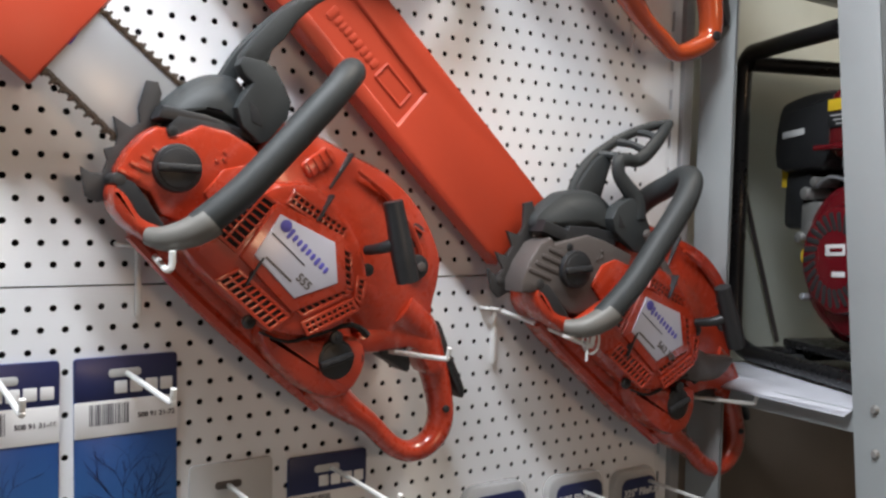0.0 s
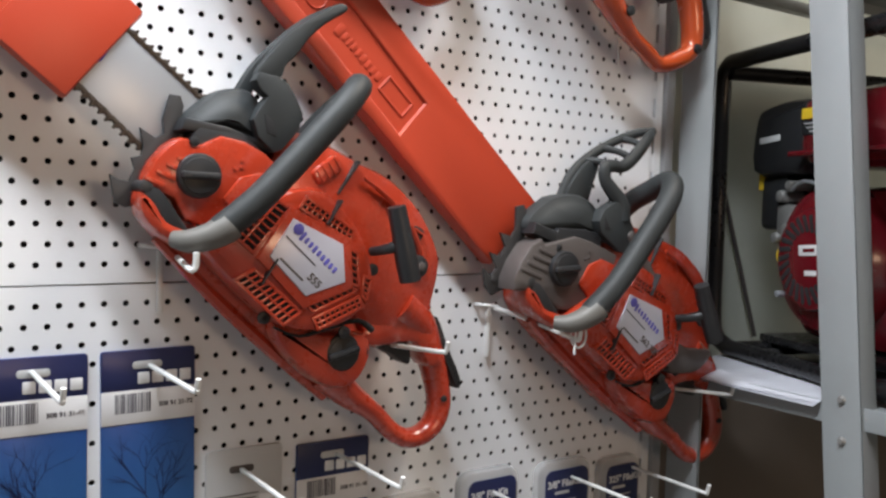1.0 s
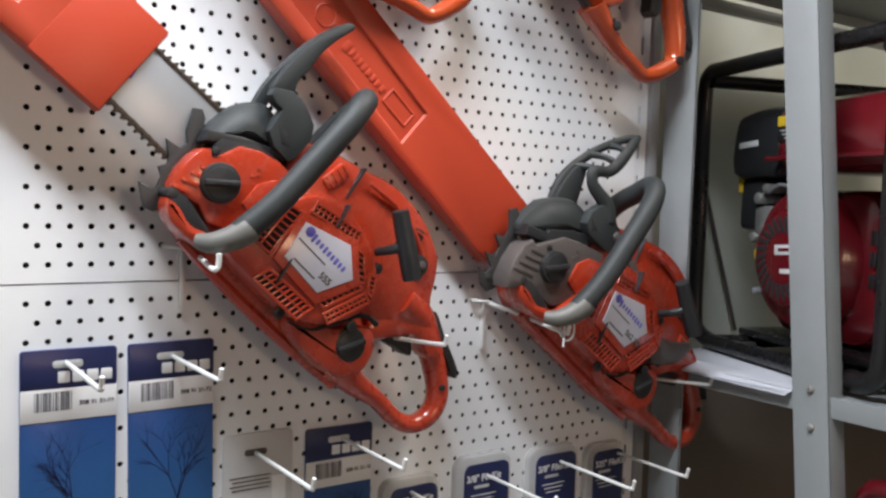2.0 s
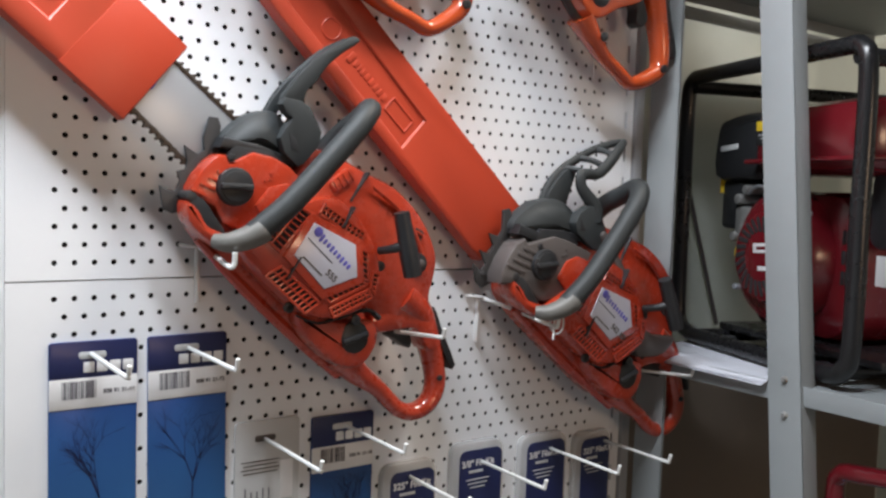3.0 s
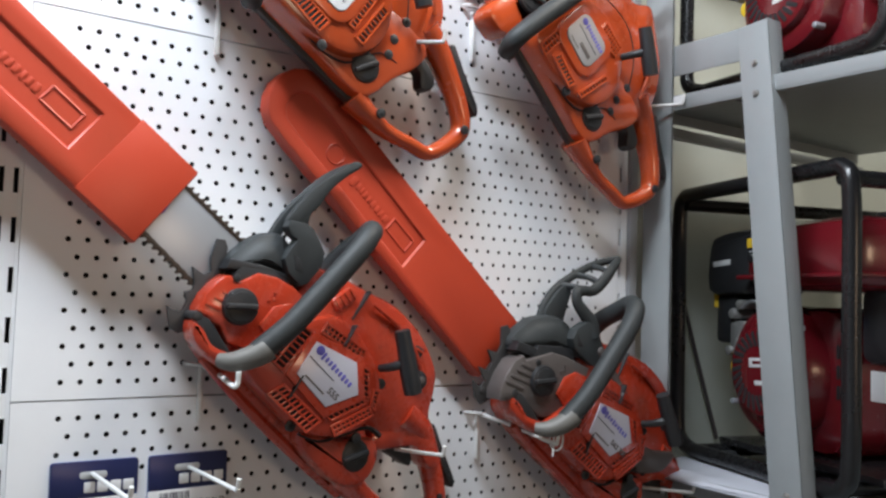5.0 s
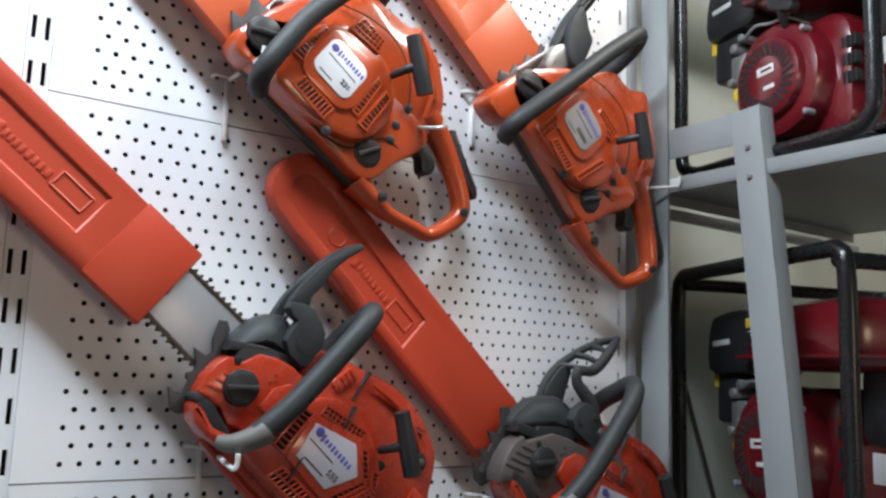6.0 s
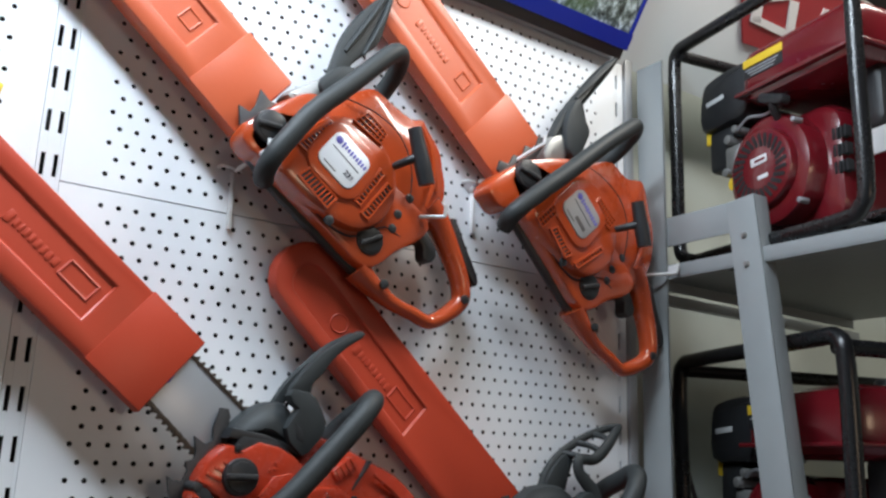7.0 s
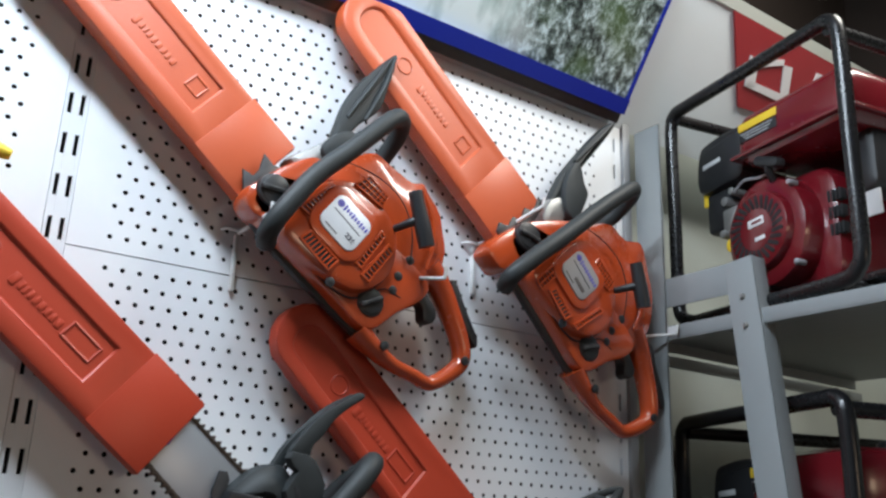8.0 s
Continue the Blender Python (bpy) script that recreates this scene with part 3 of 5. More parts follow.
        part("guard_rim", tube(mm([(-22, -35, 84), (-27, -35, 111), (-25, -35, 137), (-14, -36, 168), (3, -38, 202), (24, -42, 232), (38, -50, 248)]), (0.008, 0.008, 0.007, 0.0065, 0.006, 0.006, 0.005), 10, 4, 0.8), RUBBER, guard)
        part("guard_web", slab(smooth_loop(mm([(-24, 90), (-28, 118), (-22, 148), (-6, 154), (2, 130), (8, 100)]), 3), -0.036, -0.046, 0.003), RUBBER, guard)
        for fu, fv, nu, nv in ((-21, 150, 4, 156), (-8, 180, 17, 182), (9, 210, 23, 206)):
            part("guard_bar", tube(mm([(fu, -37, fv), ((fu + nu) / 2, -54, (fv + nv) / 2 + 3), (nu, -69, nv)]), (0.0052, 0.0045, 0.0052), 8, 3), RUBBER, guard)
    else:
        part("guard_blade", slab(smooth_loop(mm([(-12, 236), (-22, 207), (-29, 180), (-31, 154), (-30, 131), (-26, 112), (-6, 128), (-10, 143), (-9, 160), (-11, 184), (-8, 210), (-1, 238)]), 3), -0.069, -0.078, 0.003), RUBBER, guard)
        part("guard_arm", tube(mm([(-16, -44, 92), (-22, -46, 124), (-22, -50, 158), (-18, -54, 198), (-9, -60, 232)]), (0.009, 0.009, 0.009, 0.008, 0.005), 8, 4, 0.7), RUBBER, guard)
    handle = part("front_handle", tube(mm([(36, -122, -36), (42, -130, 10), (44, -134, 70), (45, -136, 130), (46, -128, 160), (52, -108, 172), (60, -82, 166), (66, -50, 150), (70, -30, 120)]), 0.0138, 14, 5), RUBBER, s, "dark grey rubber front handle", 60)
    part("handle_sleeve", tube(mm([(14, -100, -67), (24, -112, -60), (33, -120, -46), (38, -124, -32), (39, -125, -26)]), (0.008, 0.011, 0.0130, 0.0146, 0.0146), 12, 4), SLEEVE, handle, "bare cast alloy handle end")
    if front_grey:
        teeth = [(-86, 25), (-78, 34), (-66, 27), (-60, 12), (-50, 0), (-44, -30), (-40, -61), (-50, -78), (-64, -76), (-81, -60), (-66, -61), (-64, -49), (-84, -40), (-68, -35), (-69, -22), (-86, -13), (-70, -7), (-70, 4)]
    else:
        teeth = [(-69, 43), (-61, 49), (-52, 44), (-45, 31), (-36, 20), (-30, -10), (-24, -36), (-22, -58), (-28, -67), (-39, -70), (-59, -53), (-50, -51), (-42, -46), (-46, -34), (-55, -28), (-50, -20), (-54, -12), (-68, -1), (-51, 2), (-48, 11), (-58, 20)]
    spikes(s, teeth, -0.054)
    part("spike_bolt", disc(teeth[8][0] / 1000 + 0.004, teeth[8][1] / 1000 + 0.014, 0.0042, -0.054, -0.0575, 0.001, 12), SPIKE, s)
    return s


def saw_small(x, z, ang, number, label, badge_mat, shape, grilles, k=1.0, yaw=0.0):
    """Smaller saw: rounded badge, rubber front handle all round."""
    s = thing("chainsaw", pose(x, 0, z, 0, ang, yaw) @ Matrix.Diagonal((k, k, k, 1)), label, "chainsaw", "chainsaws on the wall")
    part("crankcase", slab(smooth_loop(mm([(-22, -30), (-8, -42), (30, -47), (133, -50), (200, -52), (222, -34), (232, 2), (250, 44), (244, 74), (180, 76), (60, 60), (0, 34), (-24, 6)]), 3), -0.044, -0.084, 0.007), ORANGE_B, s, "orange crankcase and tank")
    part("lower_rail", tube(mm([(-6, -50, -36), (50, -52, -46), (120, -54, -49), (215, -56, -51)]), 0.0085, 8, 3), BLACK, s, "black lower rail")
    part("nose_casing", slab(smooth_loop(mm(shape["nose"]), 3), -0.045, -0.084, 0.009), ORANGE_B, s, "orange nose casing")
    cap_knob(s, -0.004, -0.006, -0.088, 0.0225, 32)
    part("engine_hood", dome(smooth_loop(mm(shape["hood"]), 3), -0.03, -0.074, 0.012, 0.010), ORANGE_B, s, "glossy orange engine hood")
    part("hood_glint_rim", tube(mm([(176, -82, 150), (200, -84, 140), (226, -82, 118)]), 0.005, 8, 3), ORANGE_B, s)
    part("starter_cover", slab(smooth_loop(mm([(34, -40), (26, 10), (40, 66), (74, 96), (120, 98), (160, 82), (184, 44), (184, 4), (160, -30), (110, -46), (64, -48)]), 3), -0.066, -0.100, 0.012), ORANGE_B, s, "orange starter cover with louvres")
    part("badge_rim", slab(round_rect(0.091, 0.028, 0.092, 0.088, 0.026), -0.094, -0.105, 0.004), ORANGE_B, s)
    badge = part("badge", slab(turned(round_rect(0.091, 0.028, 0.064, 0.058, 0.013), -2, 0.091, 0.028), -0.1035, -0.1068, 0.0012), badge_mat, s, "pale rounded maker's badge with blue print")
    wordmark(badge, 0.098, 0.042, 0.046, 0.0085, -3, -0.1068)
    part("logo_mark", disc(0.069, 0.0435, 0.0055, -0.1062, -0.1072, 0.0001, 16), INK, badge)
    part("rule", slab(turned(round_rect(0.091, 0.030, 0.050, 0.0016, 0.0005), -3, 0.091, 0.030), -0.1062, -0.1071, 0.0001), INK_D, badge)
    if number:
        part("number", letters(number, 0.0105, 0.100, -0.1069, 0.012, -3, 0.0003), INK_D, badge)
    else:
        part("print_bar", slab(turned(round_rect(0.100, 0.014, 0.026, 0.0075, 0.001), -3, 0.100, 0.014), -0.1062, -0.1070, 0.0001), GREY, badge)
    part("small_print", slab(turned(round_rect(0.080, 0.006, 0.022, 0.0022, 0.0006), -3, 0.080, 0.006), -0.1062, -0.1070, 0.0001), GREY, badge)
    for quad, rows, cols in grilles:
        grille(s, quad, rows, cols, -0.1004, ORANGE_B)
    part("hood_seam", tube(mm([(40, -80, 112), (84, -88, 128), (130, -92, 130), (172, -92, 108), (200, -90, 70)]), 0.0009, 6, 4), DARK, s)
    part("hood_ridge", tube(mm([(150, -88, 172), (186, -90, 150), (214, -88, 116), (226, -86, 84)]), (0.002, 0.004, 0.004, 0.002), 8, 4), ORANGE_B, s)
    for u, v in ((24, -34), (128, -45), (200, 76), (200, 44), (206, 22)):
        screw(s, u / 1000, v / 1000, -0.097 if v < 60 and 40 < u < 180 else -0.0845)
    part("tank_seam", tube(mm([(112, -86, -46), (140, -86, -44), (166, -86, -34), (182, -86, -10), (196, -86, 14), (222, -84, 22)]), (0.0006, 0.0012, 0.0014, 0.0012, 0.0010, 0.0006), 6, 3), DARK, s)
    cap_knob(s, 0.191, -0.016, -0.083, 0.0205, 60)
    part("rear_grip", tube(mm([(232, -58, 104), (268, -56, 98), (306, -55, 82), (336, -55, 66), (358, -55, 48), (364, -55, 30), (356, -55, 2), (346, -55, -18), (336, -55, -27), (312, -56, -34), (276, -58, -46), (236, -60, -50), (206, -60, -48)]),
         (0.023, 0.019, 0.0160, 0.0148, 0.0140, 0.0132, 0.0122, 0.0112, 0.0105, 0.0105, 0.0110, 0.015, 0.020), 14, 4, 1.15), ORANGE_B, s, "orange looped rear grip", 60)
    part("throttle_trigger", slab(smooth_loop(mm([(246, 72), (284, 62), (290, 44), (276, 36), (262, 50), (248, 52)]), 3), -0.045, -0.066, 0.004), BLACK, s, "black throttle trigger")
    part("throttle_lock", slab(smooth_loop(mm([(280, 124), (318, 104), (362, 82), (366, 68), (330, 82), (284, 106)]), 3), -0.042, -0.066, 0.004), BLACK, s, "black throttle lock")
    screw(s, 0.362, 0.036, -0.0725, 0.0065)
    screw(s, 0.246, -0.044, -0.080, 0.0065)
    part("filter_dome", slab(smooth_loop(mm(shape["cylinder"]), 3), -0.030, -0.064, 0.010), ALU, s, "bare alloy cylinder cover")
    guard = part("hand_guard", slab(smooth_loop(mm(shape["blade"]), 3), -0.044, -0.060, 0.005), RUBBER, s, "dark grey hand guard")
    part("guard_stem", slab(smooth_loop(mm(shape["stem"]), 3), -0.052, -0.072, 0.005), RUBBER, guard)
    for rib in shape["ribs"]:
        part("guard_rib", tube(mm(rib), (0.003, 0.0042, 0.003), 8, 4), RUBBER, guard)
    part("front_handle", tube(mm(shape["handle"]), 0.0132, 14, 5), RUBBER, s, "dark grey rubber front handle", 60)
    spikes(s, shape["teeth"], -0.0605)
    return s


a = saw_big(0.1752, 1.5298, 41, "555", False, "orange chainsaw with silver five-sided badge, hanging beside bare guide bar")
bar_and_chain(a, 26, -30, -150, 37, -0.046)
starter_handle(a, (157, 104), (222, 58), (180, 60), -0.133)
b = saw_big(0.6377, 1.4336, 36.5, "562 XP", True, "orange and grey chainsaw hanging on white wire wall hooks", 1.05)
starter_handle(b, (164, 94), (232, 54), (184, 52), -0.133)
c = saw_small(0.1773, 1.9592, 35, "236", "orange chainsaw with white rounded badge, hung on wire hooks", BADGE_B,
              {"nose": [(-30, -26), (-20, -44), (8, -46), (30, -20), (44, 20), (42, 60), (30, 88), (4, 80), (-11, 50), (-22, 14), (-28, -14)],
               "hood": [(30, 60), (32, 110), (48, 143), (64, 168), (95, 174), (133, 182), (147, 196), (164, 191), (197, 181), (219, 162), (238, 144), (250, 120), (254, 96), (238, 50), (200, 30), (110, 40)],
               "cylinder": [(-16, 60), (-8, 92), (4, 120), (24, 126), (40, 90), (24, 64)],
               "blade": [(10, 132), (-3, 164), (-14, 198), (-19, 242), (-16, 284), (-11, 325), (-6, 327), (6, 305), (17, 275), (28, 245), (29, 223), (24, 197), (22, 178), (24, 140)],
               "stem": [(6, 104), (4, 132), (14, 156), (30, 168), (40, 150), (42, 118), (28, 100)],
               "ribs": [[(24, -60, 200), (12, -63, 262), (-7, -60, 322)], [(2, -60, 180), (-3, -63, 240), (-9, -60, 316)]],
               "handle": [(34, -84, -64), (26, -100, -64), (19, -114, -46), (17, -119, -10), (18, -120, 40), (29, -120, 103), (38, -118, 165), (45, -114, 200), (56, -102, 216), (70, -82, 212), (80, -56, 190), (86, -36, 156)],
               "teeth": [(-14, 40), (-24, 35), (-43, 37), (-34, 16), (-33, 2), (-49, -2), (-29, -24), (-12, -34)]},
              [([(33, -2), (48, -1), (58, 54), (44, 56)], 9, 1), ([(68, 84), (116, 90), (114, 109), (74, 110)], 3, 7), ([(60, -34), (64, -15), (116, -18), (114, -38)], 9, 1), ([(137, 0), (147, 0), (146, 60), (137, 62)], 9, 1), ([(154, -6), (167, -6), (168, 54), (157, 56)], 9, 1)])
starter_handle(c, (131, 130), (193, 82), (150, 84), -0.128)
d = saw_small(0.6014, 1.9870, 47, "", "orange chainsaw with dull grey badge, hung beside the shelving", BADGE_C,
              {"nose": [(-28, -78), (-32, -51), (-23, 7), (-7, 45), (22, 94), (40, 96), (46, 60), (32, -20), (14, -74), (-12, -82)],
               "hood": [(40, 60), (48, 110), (60, 152), (77, 183), (114, 194), (134, 220), (155, 219), (185, 202), (218, 183), (244, 153), (258, 123), (262, 96), (240, 50), (200, 30), (110, 40)],
               "cylinder": [(-8, 70), (-19, 104), (-6, 133), (16, 124), (24, 96), (10, 66)],
               "blade": [(-17, 106), (-28, 130), (-38, 164), (-45, 213), (-51, 265), (-53, 314), (-50, 337), (-43, 334), (-35, 297), (-28, 244), (-23, 200), (-20, 160), (-6, 124)],
               "stem": [(-27, 146), (-37, 168), (-40, 190), (-25, 191), (-3, 179), (14, 174), (25, 152), (33, 127), (30, 113), (8, 111), (-14, 129)],
               "ribs": [[(-40, -60, 196), (-44, -63, 262), (-48, -60, 328)]],
               "handle": [(30, -84, -92), (18, -108, -88), (18, -118, -37), (24, -121, 35), (31, -121, 128), (40, -119, 200), (47, -111, 226), (60, -92, 232), (74, -60, 215), (80, -32, 180)],
               "teeth": [(-35, -30), (-43, -16), (-30, -5), (-36, 14), (-24, 23), (-35, 44), (-21, 56), (-34, 82), (-17, 78), (-8, 40), (-12, -24)]},
              [([(50, -48), (66, -50), (66, 42), (51, 37)], 13, 2), ([(99, 58), (142, 66), (140, 86), (96, 84)], 3, 8), ([(141, -32), (149, -32), (160, 30), (152, 29)], 9, 1), ([(76, -38), (80, -24), (126, -28), (124, -42)], 8, 1)], 1.04)
starter_handle(d, (133, 122), (193, 86), (152, 82), -0.128)


# ---------------------------------------------------------------- bar covers
def bar_cover(x, z, ang, width, length, y, label, k=1.0, x0=-0.117, collar=0.086, off=0.0, tip=0.05, skin=None, pocket=0.036):
    """Scabbard: open mouth at the origin, rounded tip, a framed sunk field with raised lettering."""
    t = thing("bar_cover", pose(x, 0, z, 0, ang, 0), label, "bar cover", "bar covers")
    h = width / 2
    skin = skin or SHEATH
    pts = [(0.0, -h), (0.0, h), (-length + tip * 1.4, h * 0.97)]
    n = 9
    for i in range(1, n):
        a = math.pi / 2 + math.pi * i / n
        pts.append((-length + tip + math.cos(a) * tip, math.sin(a) * h * 0.97))
    pts += [(-length + tip * 1.4, -h * 0.97)]
    q = h * 0.54
    x1 = -length + tip * 1.1
    inner = [(x0, off - q), (x0, off + q), (x1 + tip * 0.3, off * 0.4 + q)]
    for i in range(1, n):
        a = math.pi / 2 + math.pi * i / n
        inner.append((x1 + math.cos(a) * tip * 0.55, off * 0.4 + math.sin(a) * q))
    inner += [(x1 + tip * 0.3, off * 0.4 - q)]
    own = bmesh.new()
    rings = [(pts, y + 0.024), (pts, y + 0.0045), (inset_loop(pts, 0.0014), y + 0.0013), (inset_loop(pts, 0.0045), y), (inner, y), (inset_loop(inner, 0.0012), y + 0.0006), (inset_loop(inner, 0.0034), y + 0.0042)]
    rings = [[own.verts.new((p[0], yy, p[1])) for p in loop] for loop, yy in rings]
    k = len(pts)
    for r0, r1 in zip(rings, rings[1:]):
        for i in range(k):
            own.faces.new((r0[i], r0[(i + 1) % k], r1[(i + 1) % k], r1[i]))
    own.faces.new(rings[-1])
    own.faces.new(rings[0][::-1])
    bmesh.ops.recalc_face_normals(own, faces=own.faces[:])
    shell = part("shell", own, skin, t, "orange moulded plastic shell with a sunk field")
    if collar:
        part("collar", slab([(-collar, -h - 0.0004), (-0.002, -h - 0.001), (-0.002, h + 0.001), (-collar, h + 0.0004)], y + 0.022, y - 0.0012, 0.0012), skin, shell)
    # latch window, a shallow raised tray in the field
    yf = y + 0.0042
    bm = bmesh.new()
    w = [(x0 - 0.014, off + q * 0.42), (x0 - 0.014, off - q * 0.30), (x0 - pocket, off - q * 0.30), (x0 - pocket, off + q * 0.42)]
    for p0, p1 in zip(w, w[1:] + w[:1]):
        tube([(p0[0], yf, p0[1]), (p1[0], yf, p1[1])], 0.0019, 6, 1, 0.9, bm, smooth=False)
    part("latch_rim", bm, skin, shell)
    # raised wordmark, as plain bars, and a round mark towards the tip
    u = x0 - 0.062
    for i, wd in enumerate((9, 7, 7, 8, 7, 7, 5, 7, 11)):
        wd = wd / 1000
        hh = 0.015 if i in (8,) else 0.0105
        part("wordmark_bar", slab(round_rect(u - wd / 2, off * 0.8 - q * 0.06, wd * 0.74, hh, 0.0016, 2), yf + 0.001, yf - 0.0014, 0.0005), skin, shell)
        u -= wd + 0.0012
    ring = [(u - 0.036 + 0.013 * math.cos(radians(g)), yf, off * 0.6 + 0.013 * math.sin(radians(g))) for g in range(0, 361, 30)]
    part("round_mark", tube(ring, 0.0014, 6, 2), skin, shell)
    return t


bar_cover(0.093, 1.639, 39.2, 0.107, 0.50, -0.052, "orange-red plastic bar cover pulled half off a bare guide bar", skin=SHEATH_R, pocket=0.056)
bar_cover(0.594, 1.474, 43.0, 0.105, 0.502, -0.042, "orange-red plastic bar cover on a saw with spikes at its mouth", x0=-0.203, collar=0, off=-0.010, skin=SHEATH_R, pocket=0.056)
bar_cover(0.1755, 1.9955, 39.6, 0.113, 0.50, -0.050, "orange plastic bar cover hanging over an upright")
bar_cover(0.612, 2.022, 41.8, 0.120, 0.440, -0.050, "orange plastic bar cover reaching up to the picture", x0=-0.132, collar=0.095)


# ---------------------------------------------------------------- hooks
def saw_hook(x, z, tip, label, leg=0.066):
    """Wire bracket: two short pins into holes, a cross bar, a leg down the panel and an arm to the front."""
    t = thing("saw_hook", pose(x, 0, z), label, "wire hook", "saw hooks")
    part("cross_bar", tube([(-0.020, 0.004, 0.004), (-0.018, -0.010, 0.004), (-0.008, -0.014, 0.003), (0.0, -0.014, 0.002), (0.008, -0.012, 0.001)], 0.0024, 8, 3), WIRE, t)
    part("leg", slab(round_rect(0.0, -leg / 2, 0.0060, leg, 0.002, 2), 0.0, -0.006, 0.0015), WIRE, t)
    dx, dy, dz = tip[0] - x, tip[1], tip[2] - z
    part("arm", tube([(0, -0.010, 0.001), (dx * 0.5, dy * 0.5, dz * 0.5 - 0.006), (dx - 0.003, dy + 0.006, dz - 0.016), (dx, dy, dz - 0.013), (dx, dy - 0.002, dz)], 0.0030, 8, 3), WIRE, t)
    return t


saw_hook(0.159, 1.455, (0.155, -0.125, 1.459), "white wire saw hook pinned to the panel")
saw_hook(0.584, 1.377, (0.635, -0.122, 1.364), "white wire saw hook pinned to the panel")
saw_hook(0.160, 1.915, (0.166, -0.098, 1.936), "white wire saw hook pinned to the panel", 0.078)
saw_hook(0.555, 1.980, (0.616, -0.102, 2.052), "white wire saw hook pinned to the panel", 0.078)


def peg(x, z, reach, label, rise=0.013, dx=0.0, r=0.0026):
    """Straight display peg: back plate, pin and turned-up end."""
    t = thing("display_peg", pose(x, 0, z), label, "display peg", "display pegs")
    part("pin", tube([(0, 0.004, 0), (dx * 0.5, -reach * 0.5, 0), (dx * 0.95, -reach + 0.006, 0), (dx, -reach, 0.003), (dx, -reach - 0.003, rise)], r, 8, 3), WIRE, t)
    part("foot", slab(round_rect(0, -0.004, 0.016, 0.010, 0.002, 2), 0.0, -0.0030, 0.001), WIRE, t)
    return t


for px, pz, ln in ((0.038, 1.338, 0.150), (0.149, 1.336, 0.152), (0.250, 1.212, 0.155), (0.366, 1.214, 0.150), (0.466, 1.130, 0.150), (0.595, 1.132, 0.152), (0.732, 1.132, 0.158), (0.853, 1.128, 0.150)):
    peg(px, pz, ln, "white wire peg carrying a carded part")
peg(0.372, 1.349, 0.135, "white wire peg under a saw's rear grip", 0.012, 0.056)
peg(0.842, 1.252, 0.128, "white wire peg under a saw's rear grip", 0.012, 0.082)
peg(0.300, 1.885, 0.105, "thin white wire peg behind a saw's grip", 0.016, 0.13)
peg(0.870, 1.880, 0.100, "thin white wire peg behind a saw's grip", 0.016, 0.05)
for px, pz in ((0.352, 1.780), (0.800, 1.765)):
    solo("wire_stub", tube([(px, -0.004, pz), (px + 0.001, -0.005, pz - 0.052)], 0.0016, 6, 1, smooth=False), WIRE, "thin white wire end hanging on the panel", "wire", "wire ends")


# ---------------------------------------------------------------- carded parts
def branches(name, x0, x1, z0, z1, y, parent, seed):
    rnd = random.Random(seed)
    bm = bmesh.new()

    def grow(x, z, a, ln, w):
        if ln < 0.010:
            return
        bx, bz = x + math.sin(a) * ln, z + math.cos(a) * ln
        if not (x0 < bx < x1 and bz < z1):
            return
        nx, nz = math.cos(a) * w, -math.sin(a) * w
        vs = [bm.verts.new(p) for p in ((x - nx, y, z - nz), (x + nx, y, z + nz), (bx + nx * 0.6, y, bz + nz * 0.6), (bx - nx * 0.6, y, bz - nz * 0.6))]
        bm.faces.new(vs)
        for _ in range(3):
            grow(bx, bz, a + rnd.uniform(-0.7, 0.7), ln * rnd.uniform(0.6, 0.9), w * 0.68)

    grow(x0 + (x1 - x0) * 0.55, z0, 0.05, 0.034, 0.0010)
    return tagged(part(name, bm, CARD_N, parent, "dark printed tree twigs"), kind="stuff")


def barcode(x, z, w, h, y, parent, seed):
    rnd = random.Random(seed)
    bm = bmesh.new()
    u = x
    while u < x + w:
        k = rnd.choice((0.0006, 0.0009, 0.0014))
        bm_box(u + k / 2, y, z, k, 0.0003, h, 0, bm)
        u += k + rnd.choice((0.0006, 0.0008, 0.0013))
    tagged(part("barcode", bm, INK_D, parent, "black printed barcode"), kind="stuff")


def sky_card():
    m = bpy.data.materials.new("blue_sky_print")
    m.use_nodes = True
    nt = m.node_tree
    b = nt.nodes["Principled BSDF"]
    b.inputs["Roughness"].default_value = 0.3
    tc = nt.nodes.new("ShaderNodeTexCoord")
    sep = nt.nodes.new("ShaderNodeSeparateXYZ")
    nt.links.new(tc.outputs["Generated"], sep.inputs[0])
    ns = nt.nodes.new("ShaderNodeTexNoise")
    ns.inputs["Scale"].default_value = 3.0
    nt.links.new(tc.outputs["Generated"], ns.inputs["Vector"])
    ad = nt.nodes.new("ShaderNodeMath")
    ad.operation = "MULTIPLY_ADD"
    ad.inputs[1].default_value = 0.3
    nt.links.new(ns.outputs[0], ad.inputs[0])
    nt.links.new(sep.outputs[2], ad.inputs[2])
    r = nt.nodes.new("ShaderNodeValToRGB")
    r.color_ramp.elements[0].color = (0.030, 0.13, 0.32, 1)
    r.color_ramp.elements[1].color = (0.012, 0.045, 0.19, 1)
    nt.links.new(ad.outputs[0], r.inputs[0])
    nt.links.new(r.outputs[0], b.inputs["Base Color"])
    return m


SKY = sky_card()


